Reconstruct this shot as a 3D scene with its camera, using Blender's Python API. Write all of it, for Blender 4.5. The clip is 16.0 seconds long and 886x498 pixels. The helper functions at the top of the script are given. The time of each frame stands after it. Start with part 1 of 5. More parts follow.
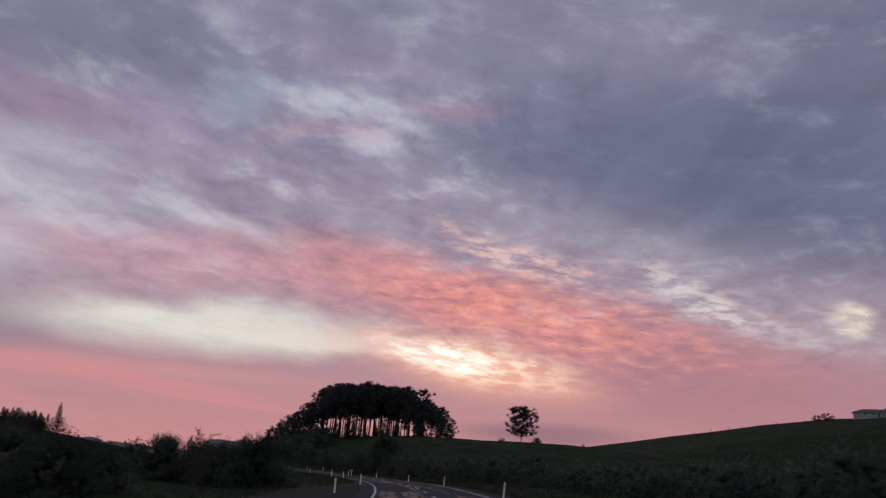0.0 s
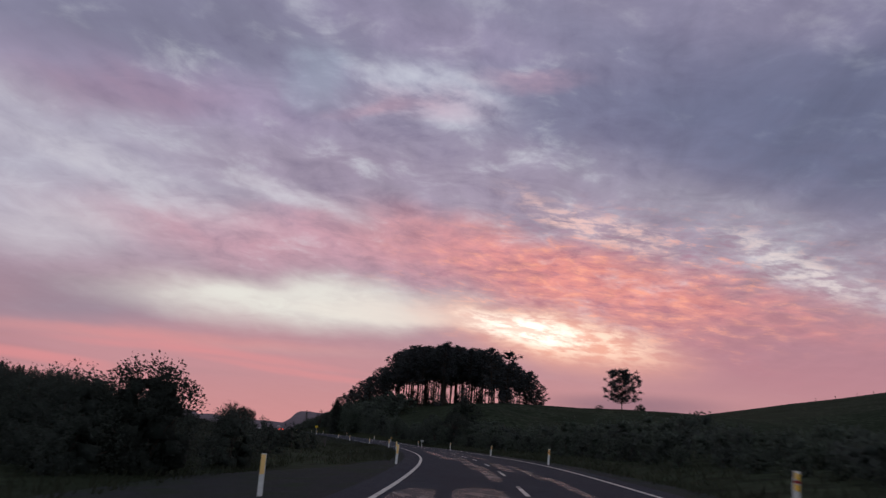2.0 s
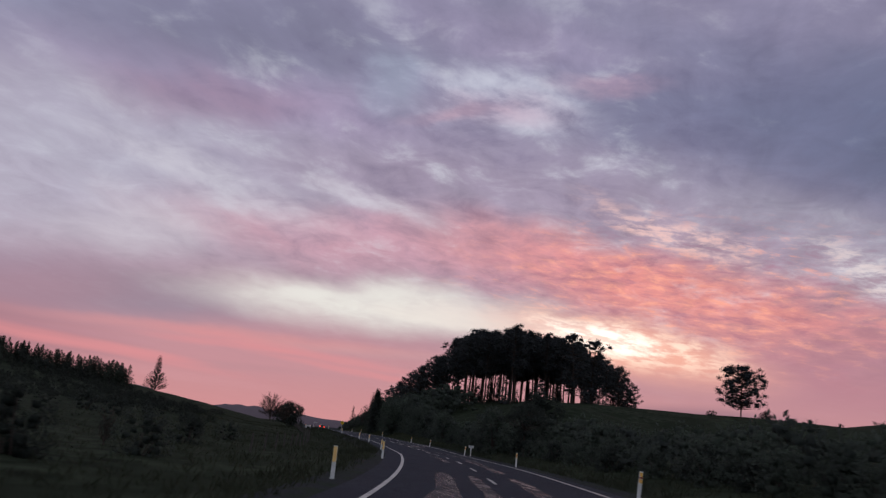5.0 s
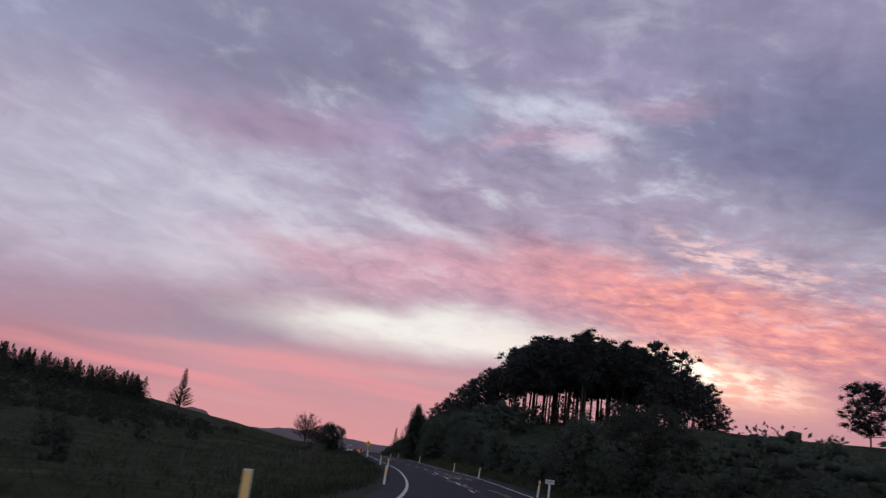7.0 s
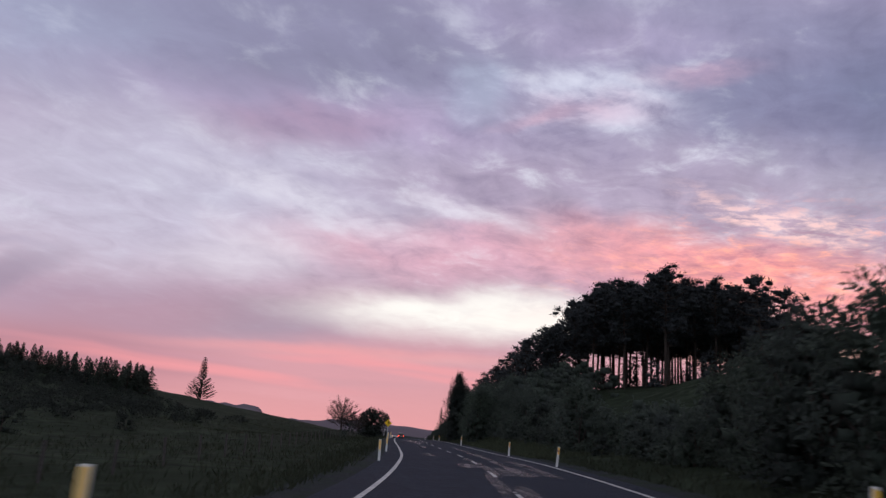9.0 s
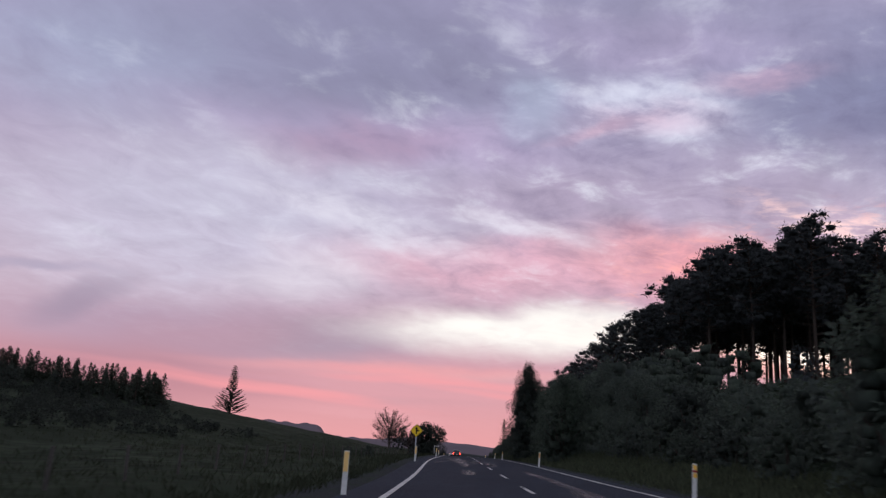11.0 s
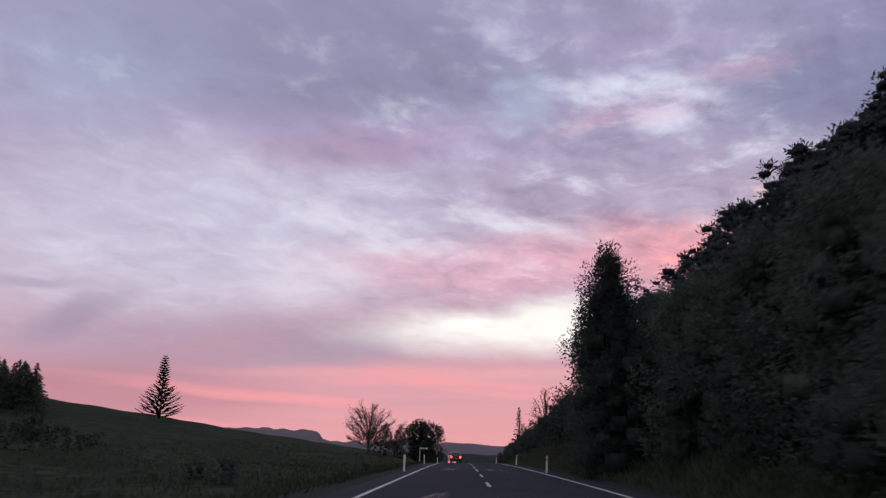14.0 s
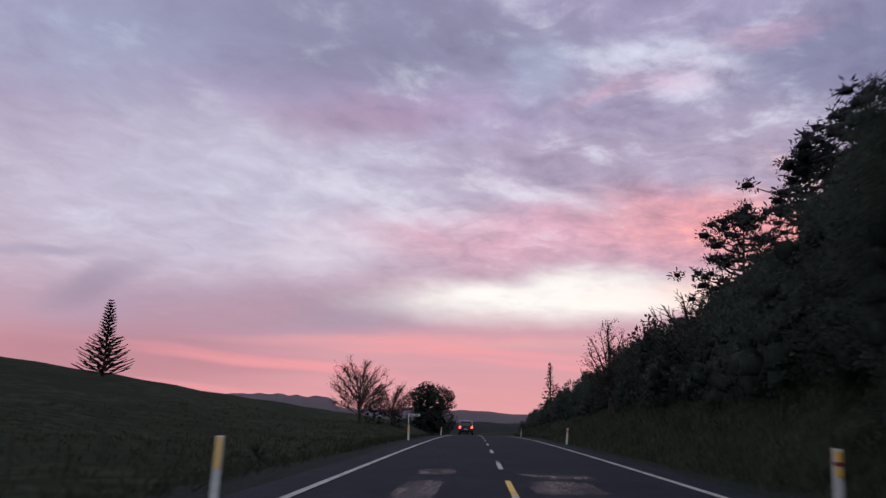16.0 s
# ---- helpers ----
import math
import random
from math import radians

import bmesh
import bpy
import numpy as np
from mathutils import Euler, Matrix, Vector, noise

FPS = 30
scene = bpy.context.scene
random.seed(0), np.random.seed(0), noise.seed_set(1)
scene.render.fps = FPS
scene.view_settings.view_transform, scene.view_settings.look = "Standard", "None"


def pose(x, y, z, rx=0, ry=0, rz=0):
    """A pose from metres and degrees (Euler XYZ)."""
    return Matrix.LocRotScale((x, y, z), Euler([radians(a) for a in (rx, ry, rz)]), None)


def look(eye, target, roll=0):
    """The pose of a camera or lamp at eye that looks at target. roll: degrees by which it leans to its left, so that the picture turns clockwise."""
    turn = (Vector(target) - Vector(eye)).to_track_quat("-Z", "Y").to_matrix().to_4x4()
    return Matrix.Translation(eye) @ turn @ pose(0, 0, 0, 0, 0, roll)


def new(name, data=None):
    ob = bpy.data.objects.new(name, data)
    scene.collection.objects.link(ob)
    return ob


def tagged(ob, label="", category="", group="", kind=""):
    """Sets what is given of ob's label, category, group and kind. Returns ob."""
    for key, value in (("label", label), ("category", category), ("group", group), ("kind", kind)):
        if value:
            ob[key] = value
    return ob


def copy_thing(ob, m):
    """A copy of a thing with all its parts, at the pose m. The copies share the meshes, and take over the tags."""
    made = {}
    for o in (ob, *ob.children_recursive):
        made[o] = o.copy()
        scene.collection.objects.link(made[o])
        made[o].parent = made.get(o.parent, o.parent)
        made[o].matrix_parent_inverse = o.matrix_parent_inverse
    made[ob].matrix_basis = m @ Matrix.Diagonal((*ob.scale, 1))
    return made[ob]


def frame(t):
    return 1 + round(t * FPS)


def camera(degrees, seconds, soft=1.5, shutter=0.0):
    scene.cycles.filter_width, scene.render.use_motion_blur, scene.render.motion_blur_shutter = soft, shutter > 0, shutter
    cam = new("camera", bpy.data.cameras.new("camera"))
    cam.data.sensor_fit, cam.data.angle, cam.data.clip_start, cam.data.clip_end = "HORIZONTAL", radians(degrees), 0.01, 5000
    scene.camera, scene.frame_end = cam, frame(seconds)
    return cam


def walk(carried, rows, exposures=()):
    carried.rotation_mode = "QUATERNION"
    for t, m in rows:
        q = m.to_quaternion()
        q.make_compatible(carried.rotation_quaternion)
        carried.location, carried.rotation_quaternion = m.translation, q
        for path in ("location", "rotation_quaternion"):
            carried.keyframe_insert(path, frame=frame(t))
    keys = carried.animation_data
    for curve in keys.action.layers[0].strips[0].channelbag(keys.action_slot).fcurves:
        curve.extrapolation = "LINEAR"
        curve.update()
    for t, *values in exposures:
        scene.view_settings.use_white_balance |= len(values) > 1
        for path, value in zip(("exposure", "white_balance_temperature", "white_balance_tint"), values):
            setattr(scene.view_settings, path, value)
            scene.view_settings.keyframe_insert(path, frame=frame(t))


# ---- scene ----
# ---- camera and its walk ----
cam = camera(59.44, 16.0, soft=1.35, shutter=0.35)
PATH = (  # seconds, x, y, z, turn about x, y, z in degrees
    (0.0, -39.20, -281.80, 1.24, 106.13, -3.85, -21.69),
    (0.5, -35.88, -273.43, 1.21, 105.31, -3.66, -21.59),
    (1.0, -32.69, -265.04, 1.17, 104.08, -3.23, -19.79),
    (1.5, -29.66, -256.62, 1.13, 103.59, -3.35, -17.28),
    (2.0, -26.89, -248.17, 1.08, 103.75, -3.92, -15.44),
    (2.5, -24.25, -239.71, 1.05, 104.65, -5.60, -13.19),
    (3.0, -21.44, -231.23, 1.07, 104.68, -5.71, -13.06),
    (3.5, -18.71, -222.72, 1.10, 104.26, -5.29, -13.24),
    (4.0, -16.08, -214.18, 1.15, 103.40, -5.92, -12.80),
    (4.2, -15.25, -210.75, 1.14, 103.62, -6.18, -12.18),
    (6.3, -7.24, -174.16, 1.06, 103.74, -6.49, -7.51),
    (6.5, -6.74, -170.64, 1.05, 104.68, -7.18, -6.59),
    (7.0, -5.59, -161.83, 1.01, 105.17, -7.20, -6.49),
    (7.5, -4.36, -152.98, 0.98, 104.95, -7.26, -5.93),
    (8.0, -3.16, -144.12, 0.94, 104.42, -6.75, -4.30),
    (8.5, -1.92, -135.25, 0.86, 103.82, -5.70, -3.53),
    (9.0, -0.90, -126.36, 0.77, 103.64, -3.87, -2.47),
    (9.5, -0.21, -117.46, 0.72, 103.97, -3.01, -0.95),
    (10.0, 0.41, -108.54, 0.65, 103.77, -2.81, -0.04),
    (10.2, 0.51, -104.97, 0.64, 103.92, -3.24, 1.33),
    (12.5, 0.47, -63.74, 0.94, 104.85, -3.76, 2.83),
    (13.0, 0.36, -54.63, 1.08, 104.49, -3.58, 4.19),
    (13.5, 0.27, -45.51, 1.14, 104.61, -1.31, 2.81),
    (14.0, 0.19, -36.42, 1.22, 104.63, -0.95, 2.28),
    (14.5, 0.14, -27.33, 1.28, 104.21, -0.84, 2.41),
    (15.0, -0.04, -18.22, 1.31, 102.60, -0.60, 3.19),
    (15.5, -0.05, -9.11, 1.35, 101.17, -1.04, 4.02),
    (16.0, -0.11, -0.00, 1.32, 102.34, -1.43, 3.35),
)
walk(cam, [(t, pose(x, y, z, a, b, c)) for t, x, y, z, a, b, c in PATH],
     exposures=[(0.0, -0.06, 6500, 5), (1.5, 0.02, 6500, 5), (4.2, 0.06, 6450, 6), (6.5, 0.15, 6420, 7), (8.5, 0.40, 6380, 7), (14.0, 0.46, 6350, 7), (16.0, 0.40, 6350, 8)])

# ---- sky: a broken sunset overcast, and the last low sun behind it ----
def linear(c):
    return tuple((v / 255 / 12.92 if v <= 10 else ((v / 255 + 0.055) / 1.055) ** 2.4) for v in c)


world = bpy.data.worlds.new("sunset_sky")
scene.world = world
world.use_nodes = True
wt = world.node_tree
wt.nodes.clear()


def wnode(kind, **sets):
    n = wt.nodes.new(kind)
    if "operation" in sets:
        n.operation = sets["operation"]
    if "interpolation_type" in sets:
        n.interpolation_type = sets["interpolation_type"]
    if "data_type" in sets:
        n.data_type, n.blend_type = sets["data_type"], sets["blend_type"]
    if "vector_type" in sets:
        n.vector_type = sets["vector_type"]
    if "sky_type" in sets:
        n.sky_type, n.sun_disc = sets["sky_type"], sets["sun_disc"]
    return n


def wmath(op, a, b=None, c=None):
    n = wnode("ShaderNodeMath", operation=op)
    for i, v in enumerate((a, b, c)):
        if v is None:
            continue
        if isinstance(v, (int, float)):
            n.inputs[i].default_value = v
        else:
            wt.links.new(v, n.inputs[i])
    return n.outputs[0]


def wnoise(vector, scale, detail=4, rough=0.55, distort=0.0):
    n = wnode("ShaderNodeTexNoise")
    wt.links.new(vector, n.inputs["Vector"])
    n.inputs["Scale"].default_value, n.inputs["Detail"].default_value = scale, detail
    n.inputs["Roughness"].default_value, n.inputs["Distortion"].default_value = rough, distort
    return n.outputs["Fac"]


def wrange(value, a, b, c=0.0, d=1.0):
    n = wnode("ShaderNodeMapRange", interpolation_type="SMOOTHSTEP")
    wt.links.new(value, n.inputs[0])
    for i, v in enumerate((a, b, c, d)):
        n.inputs[i + 1].default_value = v
    return n.outputs[0]


def wmix(fac, a, b, blend="MIX"):
    n = wnode("ShaderNodeMix", data_type="RGBA", blend_type=blend)
    for sock, v in ((n.inputs[0], fac), (n.inputs[6], a), (n.inputs[7], b)):
        if isinstance(v, (int, float)):
            sock.default_value = v
        elif isinstance(v, tuple):
            sock.default_value = (*v, 1)
        else:
            wt.links.new(v, sock)
    return n.outputs[2]


sky_dir = wnode("ShaderNodeTexCoord").outputs["Generated"]
sep = wnode("ShaderNodeSeparateXYZ")
wt.links.new(sky_dir, sep.inputs[0])
azim = wmath("DEGREES", wmath("ARCTAN2", sep.outputs[0], sep.outputs[1]))
elev = wmath("DEGREES", wmath("ARCSINE", sep.outputs[2]))
# the cloud deck as a flat layer overhead, so that its texture closes up towards the horizon
deck_z = wmath("ADD", wmath("MAXIMUM", sep.outputs[2], 0.0), 0.10)
deck = wnode("ShaderNodeCombineXYZ")
wt.links.new(wmath("DIVIDE", sep.outputs[0], deck_z), deck.inputs[0])
wt.links.new(wmath("DIVIDE", sep.outputs[1], deck_z), deck.inputs[1])
deck = deck.outputs[0]


def angular(turn, along, across):
    """Bearing and height as a plane, turned and stretched along the cloud bands."""
    flat = wnode("ShaderNodeCombineXYZ")
    wt.links.new(azim, flat.inputs[0]), wt.links.new(wmath("MULTIPLY", elev, 1.15), flat.inputs[1])
    m = wnode("ShaderNodeMapping", vector_type="TEXTURE")
    wt.links.new(flat.outputs[0], m.inputs[0])
    m.inputs["Rotation"].default_value, m.inputs["Scale"].default_value = (0, 0, radians(turn)), (along, across, 1)
    return m.outputs[0]


along = wnode("ShaderNodeMapping", vector_type="TEXTURE")
wt.links.new(deck, along.inputs[0])
along.inputs["Rotation"].default_value, along.inputs["Scale"].default_value = (0, 0, radians(-20)), (0.17, 0.75, 1)
fibres = wnoise(along.outputs[0], 1.0, 6, 0.6, 0.5)     # long fibres that run in towards the horizon
cells = wnoise(deck, 5.5, 6, 0.62, 0.7)                  # small broken cells between them
bands = wnoise(angular(-14, 16.0, 5.0), 1.0, 3, 0.55, 0.3)
puffs = wnoise(angular(-12, 3.6, 2.0), 1.0, 5, 0.6, 0.25)
medium = wmath("ADD", wmath("MULTIPLY", bands, 0.42), wmath("ADD", wmath("MULTIPLY", puffs, 0.30), wmath("MULTIPLY", cells, 0.28)))
medium = wmath("MULTIPLY_ADD", wmath("SUBTRACT", medium, 0.5), 1.7, 0.5)
ripple = wnoise(angular(-6, 2.0, 0.62), 1.0, 5, 0.62, 0.25)
drift = angular(-15, 9.0, 5.0)
# ragged edges: the places of the cloud masses are bent by noise
warp = wnode("ShaderNodeTexNoise")
wt.links.new(drift, warp.inputs["Vector"])
warp.inputs["Scale"].default_value, warp.inputs["Detail"].default_value = 1.3, 5
warp_v = wnode("ShaderNodeVectorMath", operation="MULTIPLY_ADD")
wt.links.new(warp.outputs["Color"], warp_v.inputs[0])
warp_v.inputs[1].default_value, warp_v.inputs[2].default_value = (6, 3, 0), (-3, -1.5, 0)
place = wnode("ShaderNodeCombineXYZ")
wt.links.new(azim, place.inputs[0]), wt.links.new(elev, place.inputs[1])
bend = wnode("ShaderNodeVectorMath", operation="SCALE")
wt.links.new(warp_v.outputs[0], bend.inputs[0]), wt.links.new(wrange(elev, 2.0, 14.0, 0.12, 1.0), bend.inputs["Scale"])
place_w = wnode("ShaderNodeVectorMath", operation="ADD")
wt.links.new(place.outputs[0], place_w.inputs[0]), wt.links.new(bend.outputs[0], place_w.inputs[1])
place_w = place_w.outputs[0]

ramp = wnode("ShaderNodeValToRGB")
wt.links.new(wmath("DIVIDE", elev, 90.0), ramp.inputs[0])
for pos, col in ((0.0, (206, 142, 144)), (0.05, (188, 138, 147)), (0.1, (176, 146, 160)), (0.17, (164, 148, 168)),
                 (0.28, (144, 138, 165)), (0.42, (128, 126, 152)), (0.55, (146, 146, 166)), (1.0, (150, 153, 172))):
    e = ramp.color_ramp.elements.new(pos)
    e.color = (*linear(col), 1)
ramp.color_ramp.elements.remove(ramp.color_ramp.elements[0])
ramp.color_ramp.elements.remove(ramp.color_ramp.elements[-1])
sky_col = ramp.outputs[0]


def cloud(az, el, half_az, half_el, turn, colour, cover, ragged):
    """One mass of cloud or gap in it, by the bearing and height of its middle in degrees."""
    global sky_col
    m = wnode("ShaderNodeMapping", vector_type="TEXTURE")
    wt.links.new(place_w, m.inputs[0])
    m.inputs["Location"].default_value, m.inputs["Rotation"].default_value = (az, el, 0), (0, 0, radians(turn))
    m.inputs["Scale"].default_value = (half_az, half_el, 1)
    ln = wnode("ShaderNodeVectorMath", operation="LENGTH")
    wt.links.new(m.outputs[0], ln.inputs[0])
    body = wrange(ln.outputs["Value"], 1.35, 0.25)
    torn = wrange(medium, 0.36, 0.62) if ragged < 1 else wrange(ripple, 0.40, 0.62)
    part_torn = ragged if ragged < 1 else ragged - 1
    fac = wmath("MULTIPLY", body, wmath("MULTIPLY", wmath("MULTIPLY_ADD", torn, part_torn, 1 - part_torn), cover))
    sky_col = wmix(fac, sky_col, linear(colour))


cloud(-19.6, 15.1, 20.5, 7.6, 9, (182, 178, 196), 0.75, 0.15)  # pale west veil
cloud(-20.8, 7.0, 17.3, 2.6, 1, (156, 132, 152), 0.78, 0.10)  # mauve haze
cloud(53.0, 28.0, 15.0, 6.0, 0, (100, 101, 130), 0.80, 0.20)  # slate corner
cloud(-27.7, 25.2, 12.6, 4.4, 11, (148, 154, 178), 0.60, 0.30)  # pale blue gap
cloud(-9.1, 22.4, 16.6, 2.4, -2, (164, 146, 178), 0.70, 0.30)  # violet band
cloud(11.6, 29.1, 21.7, 2.6, -9, (160, 146, 176), 0.50, 0.30)  # violet top
cloud(44.0, 21.0, 24.0, 7.0, -14, (98, 103, 132), 0.92, 0.10)  # slate bank
cloud(26.0, 23.4, 14.0, 3.0, -8, (114, 116, 146), 0.55, 0.30)  # slate wing
cloud(33.0, 30.5, 20.0, 2.6, -8, (142, 134, 162), 0.60, 0.40)  # upper mauve
cloud(-10.5, 21.4, 8.3, 1.8, 7, (150, 122, 146), 0.65, 0.30)  # dusky pink
cloud(3.0, 18.6, 10.8, 2.0, 2, (156, 140, 164), 0.60, 0.40)  # dusky belly
cloud(-8.6, 25.5, 15.2, 2.6, 10, (118, 116, 140), 0.70, 0.30)  # upper grey
cloud(4.4, 13.2, 17.1, 2.3, -2, (206, 154, 170), 0.80, 0.35)  # pink band
cloud(17.1, 13.6, 12.8, 2.5, -8, (212, 148, 156), 0.80, 0.35)  # rose band
cloud(35.8, 16.3, 10.9, 2.4, -18, (162, 156, 174), 0.60, 0.40)  # grey band
cloud(40.0, 7.0, 13.5, 3.4, -4, (182, 124, 138), 0.80, 0.25)  # right mauve
cloud(37.6, 10.2, 9.2, 1.8, -13, (214, 136, 136), 0.70, 0.60)  # coral right
cloud(25.5, 11.8, 13.0, 2.9, -11, (240, 142, 130), 0.75, 0.40)  # coral field
cloud(-10.3, 7.5, 8.0, 1.9, 7, (152, 134, 150), 0.80, 0.10)  # left grey
cloud(-2.4, 4.5, 23.9, 1.8, 1, (196, 142, 150), 0.70, 0.10)  # low salmon
cloud(-7.6, 3.3, 10.3, 0.3, 1, (186, 138, 146), 0.60, 0.20)  # mauve streak
cloud(4.4, 5.5, 10.3, 0.4, 2, (194, 150, 156), 0.60, 0.20)  # mauve streak
cloud(-21.7, 4.5, 11.1, 0.3, -2, (196, 146, 158), 0.60, 0.20)  # mauve streak
cloud(-11.5, 2.4, 11.9, 0.4, -2, (204, 146, 152), 0.50, 0.20)  # mauve streak
cloud(-20.6, 6.2, 9.2, 1.9, 9, (166, 128, 142), 0.50, 0.10)  # left low
cloud(-26.0, 3.6, 14.0, 2.2, 0, (160, 112, 124), 0.70, 0.15)  # dull far left
cloud(-12.0, 29.0, 20.0, 4.6, 6, (122, 120, 146), 0.75, 0.25)  # high grey
# the deck's texture: pale bluish gaps between darker bellies, calm low down and in the slate bank
def part_of(az, el, half_az, half_el):
    m = wnode("ShaderNodeMapping", vector_type="TEXTURE")
    wt.links.new(place.outputs[0], m.inputs[0])
    m.inputs["Location"].default_value, m.inputs["Scale"].default_value = (az, el, 0), (half_az, half_el, 1)
    ln = wnode("ShaderNodeVectorMath", operation="LENGTH")
    wt.links.new(m.outputs[0], ln.inputs[0])
    return wrange(ln.outputs["Value"], 1.3, 0.3)


live = wmath("MULTIPLY", wrange(elev, 5.0, 13.0, 0.05, 1.0), wmath("SUBTRACT", 1.0, wmath("MULTIPLY", part_of(43, 22, 18, 9), 0.8)))
live = wmath("MULTIPLY", live, wmath("MULTIPLY", wrange(azim, -25, 12, 0.35, 1.0), wrange(elev, 24, 33, 1.0, 0.35)))
gap = wmath("MULTIPLY", wmath("MULTIPLY", wrange(medium, 0.50, 0.80), live), 0.8)
sky_col = wmix(gap, sky_col, wmix(0.75, sky_col, linear((218, 219, 228))))
belly = wmath("MULTIPLY", wmath("MULTIPLY", wrange(medium, 0.52, 0.26), live), 0.6)
sky_col = wmix(belly, sky_col, wmix(1.0, sky_col, (0.60, 0.58, 0.68), "MULTIPLY"))
# fine ripples where the low light rakes the deck
rake = part_of(27, 11.5, 17, 5.5)
sky_col = wmix(wmath("MULTIPLY", wmath("MULTIPLY", wrange(ripple, 0.52, 0.3), rake), 0.6), sky_col, linear((164, 112, 134)))
sky_col = wmix(wmath("MULTIPLY", wmath("MULTIPLY", wrange(ripple, 0.50, 0.72), rake), 0.75), sky_col, linear((255, 172, 150)))
grain = wmath("ADD", wmath("MULTIPLY", fibres, 0.55), wmath("MULTIPLY", cells, 0.45))
fine = wmath("MULTIPLY_ADD", wmath("SUBTRACT", grain, 0.5), wmath("MULTIPLY", wrange(elev, 4.0, 14.0, 0.08, 0.85), wrange(azim, -20, 18, 0.5, 1.0)), 1.0)
grey = wnode("ShaderNodeCombineColor")
for i in range(3):
    wt.links.new(fine, grey.inputs[i])
sky_col = wmix(1.0, sky_col, grey.outputs[0], "MULTIPLY")
cloud(-6.2, 5.5, 14.2, 0.5, 1, (216, 146, 148), 0.50, 0.20)  # low salmon streak
cloud(3.4, 25.1, 2.9, 2.5, -29, (176, 188, 208), 0.60, 0.50)  # blue break
cloud(11.5, 24.6, 8.5, 2.4, -0, (204, 204, 220), 0.80, 0.85)  # light break
cloud(9.3, 23.6, 4.0, 0.7, 13, (196, 142, 158), 0.50, 0.60)  # pink fleck
cloud(11.7, 24.1, 5.9, 1.4, 3, (196, 154, 176), 0.45, 0.70)  # pink upper
cloud(20.9, 26.1, 4.7, 0.8, -1, (194, 154, 174), 0.40, 0.70)  # pink upper
cloud(-8.5, 16.0, 10.1, 1.5, -13, (204, 198, 210), 0.60, 0.70)  # pale rift
cloud(2.8, 16.5, 5.8, 0.9, -9, (206, 198, 210), 0.60, 0.80)  # pale rift
cloud(-12.8, 12.1, 6.3, 2.2, 10, (204, 194, 204), 0.60, 0.30)  # far left pale
cloud(40.2, 12.5, 6.9, 1.2, -21, (230, 218, 220), 0.75, 1.90)  # right flecks
cloud(49.0, 11.4, 1.5, 0.9, -24, (246, 232, 216), 0.90, 1.60)  # right break
cloud(25.6, 16.0, 7.2, 1.1, -20, (242, 200, 196), 0.75, 1.90)  # coral flecks
cloud(4.5, 8.9, 13.5, 2.0, 2, (232, 227, 221), 0.95, 0.20)  # cream gap
cloud(10.7, 8.6, 7.9, 0.6, -1, (236, 228, 221), 0.70, 0.20)  # cream streak
cloud(1.6, 9.4, 6.7, 0.5, 6, (230, 224, 219), 0.60, 0.20)  # cream streak
cloud(13.2, 8.9, 8.0, 1.1, -0, (232, 212, 206), 0.50, 0.40)  # cream tail
cloud(23.3, 7.7, 9.5, 2.1, -9, (255, 178, 152), 0.80, 0.20)  # glow halo
cloud(23.4, 7.9, 7.4, 1.6, -8, (266, 236, 216), 1.00, 1.90)  # glow
cloud(21.0, 8.3, 4.6, 1.0, -7, (285, 276, 264), 1.00, 1.65)  # glow core
cloud(28.6, 3.1, 7.1, 0.9, 1, (148, 114, 130), 0.95, 0.10)  # low bank
cloud(-27.8, 8.6, 3.6, 1.2, 30, (136, 122, 142), 0.60, 0.20)  # dark wisp
cloud(-31.0, 10.3, 4.5, 0.4, 4, (146, 136, 158), 0.60, 0.30)  # thin wisp
cloud(-15.9, 3.7, 11.7, 0.4, -5, (222, 142, 146), 0.50, 0.20)  # salmon streak
cloud(-0.7, 4.9, 9.9, 0.4, -4, (222, 142, 146), 0.50, 0.15)  # salmon streak
cloud(-10.7, 3.5, 4.3, 0.3, -3, (222, 142, 146), 0.50, 0.15)  # salmon streak
cloud(4.6, 3.9, 9.1, 0.3, -4, (222, 142, 146), 0.50, 0.15)  # salmon streak
cloud(-18.0, 3.6, 8.6, 0.3, -4, (222, 142, 146), 0.50, 0.15)  # salmon streak
cloud(-21.5, 1.8, 6.7, 0.3, -4, (222, 142, 146), 0.50, 0.15)  # salmon streak
cloud(-5.7, 4.8, 6.2, 0.3, -0, (222, 142, 146), 0.50, 0.15)  # salmon streak
# the eastern half of the sky, behind and unseen, is brightened to fill the land
off = wmath("ABSOLUTE", wmath("SUBTRACT", azim, 12.0))
sky_col = wmix(wmath("MULTIPLY", wrange(off, 45, 150), wrange(elev, 75, 30)), sky_col, linear((164, 169, 188)))
clear = wnode("ShaderNodeTexSky", sky_type="NISHITA", sun_disc=False)
clear.sun_elevation, clear.sun_rotation = radians(1.0), radians(22)
dusk = wnode("ShaderNodeBackground")
wt.links.new(clear.outputs[0], dusk.inputs[0])
dusk.inputs[1].default_value = 0.002
deck_light = wnode("ShaderNodeBackground")
wt.links.new(sky_col, deck_light.inputs[0])
deck_light.inputs[1].default_value = 1.0
both = wnode("ShaderNodeAddShader")
wt.links.new(dusk.outputs[0], both.inputs[0]), wt.links.new(deck_light.outputs[0], both.inputs[1])
wt.links.new(both.outputs[0], wnode("ShaderNodeOutputWorld").inputs[0])
world.cycles.sampling_method, world.cycles.sample_map_resolution = "MANUAL", 512

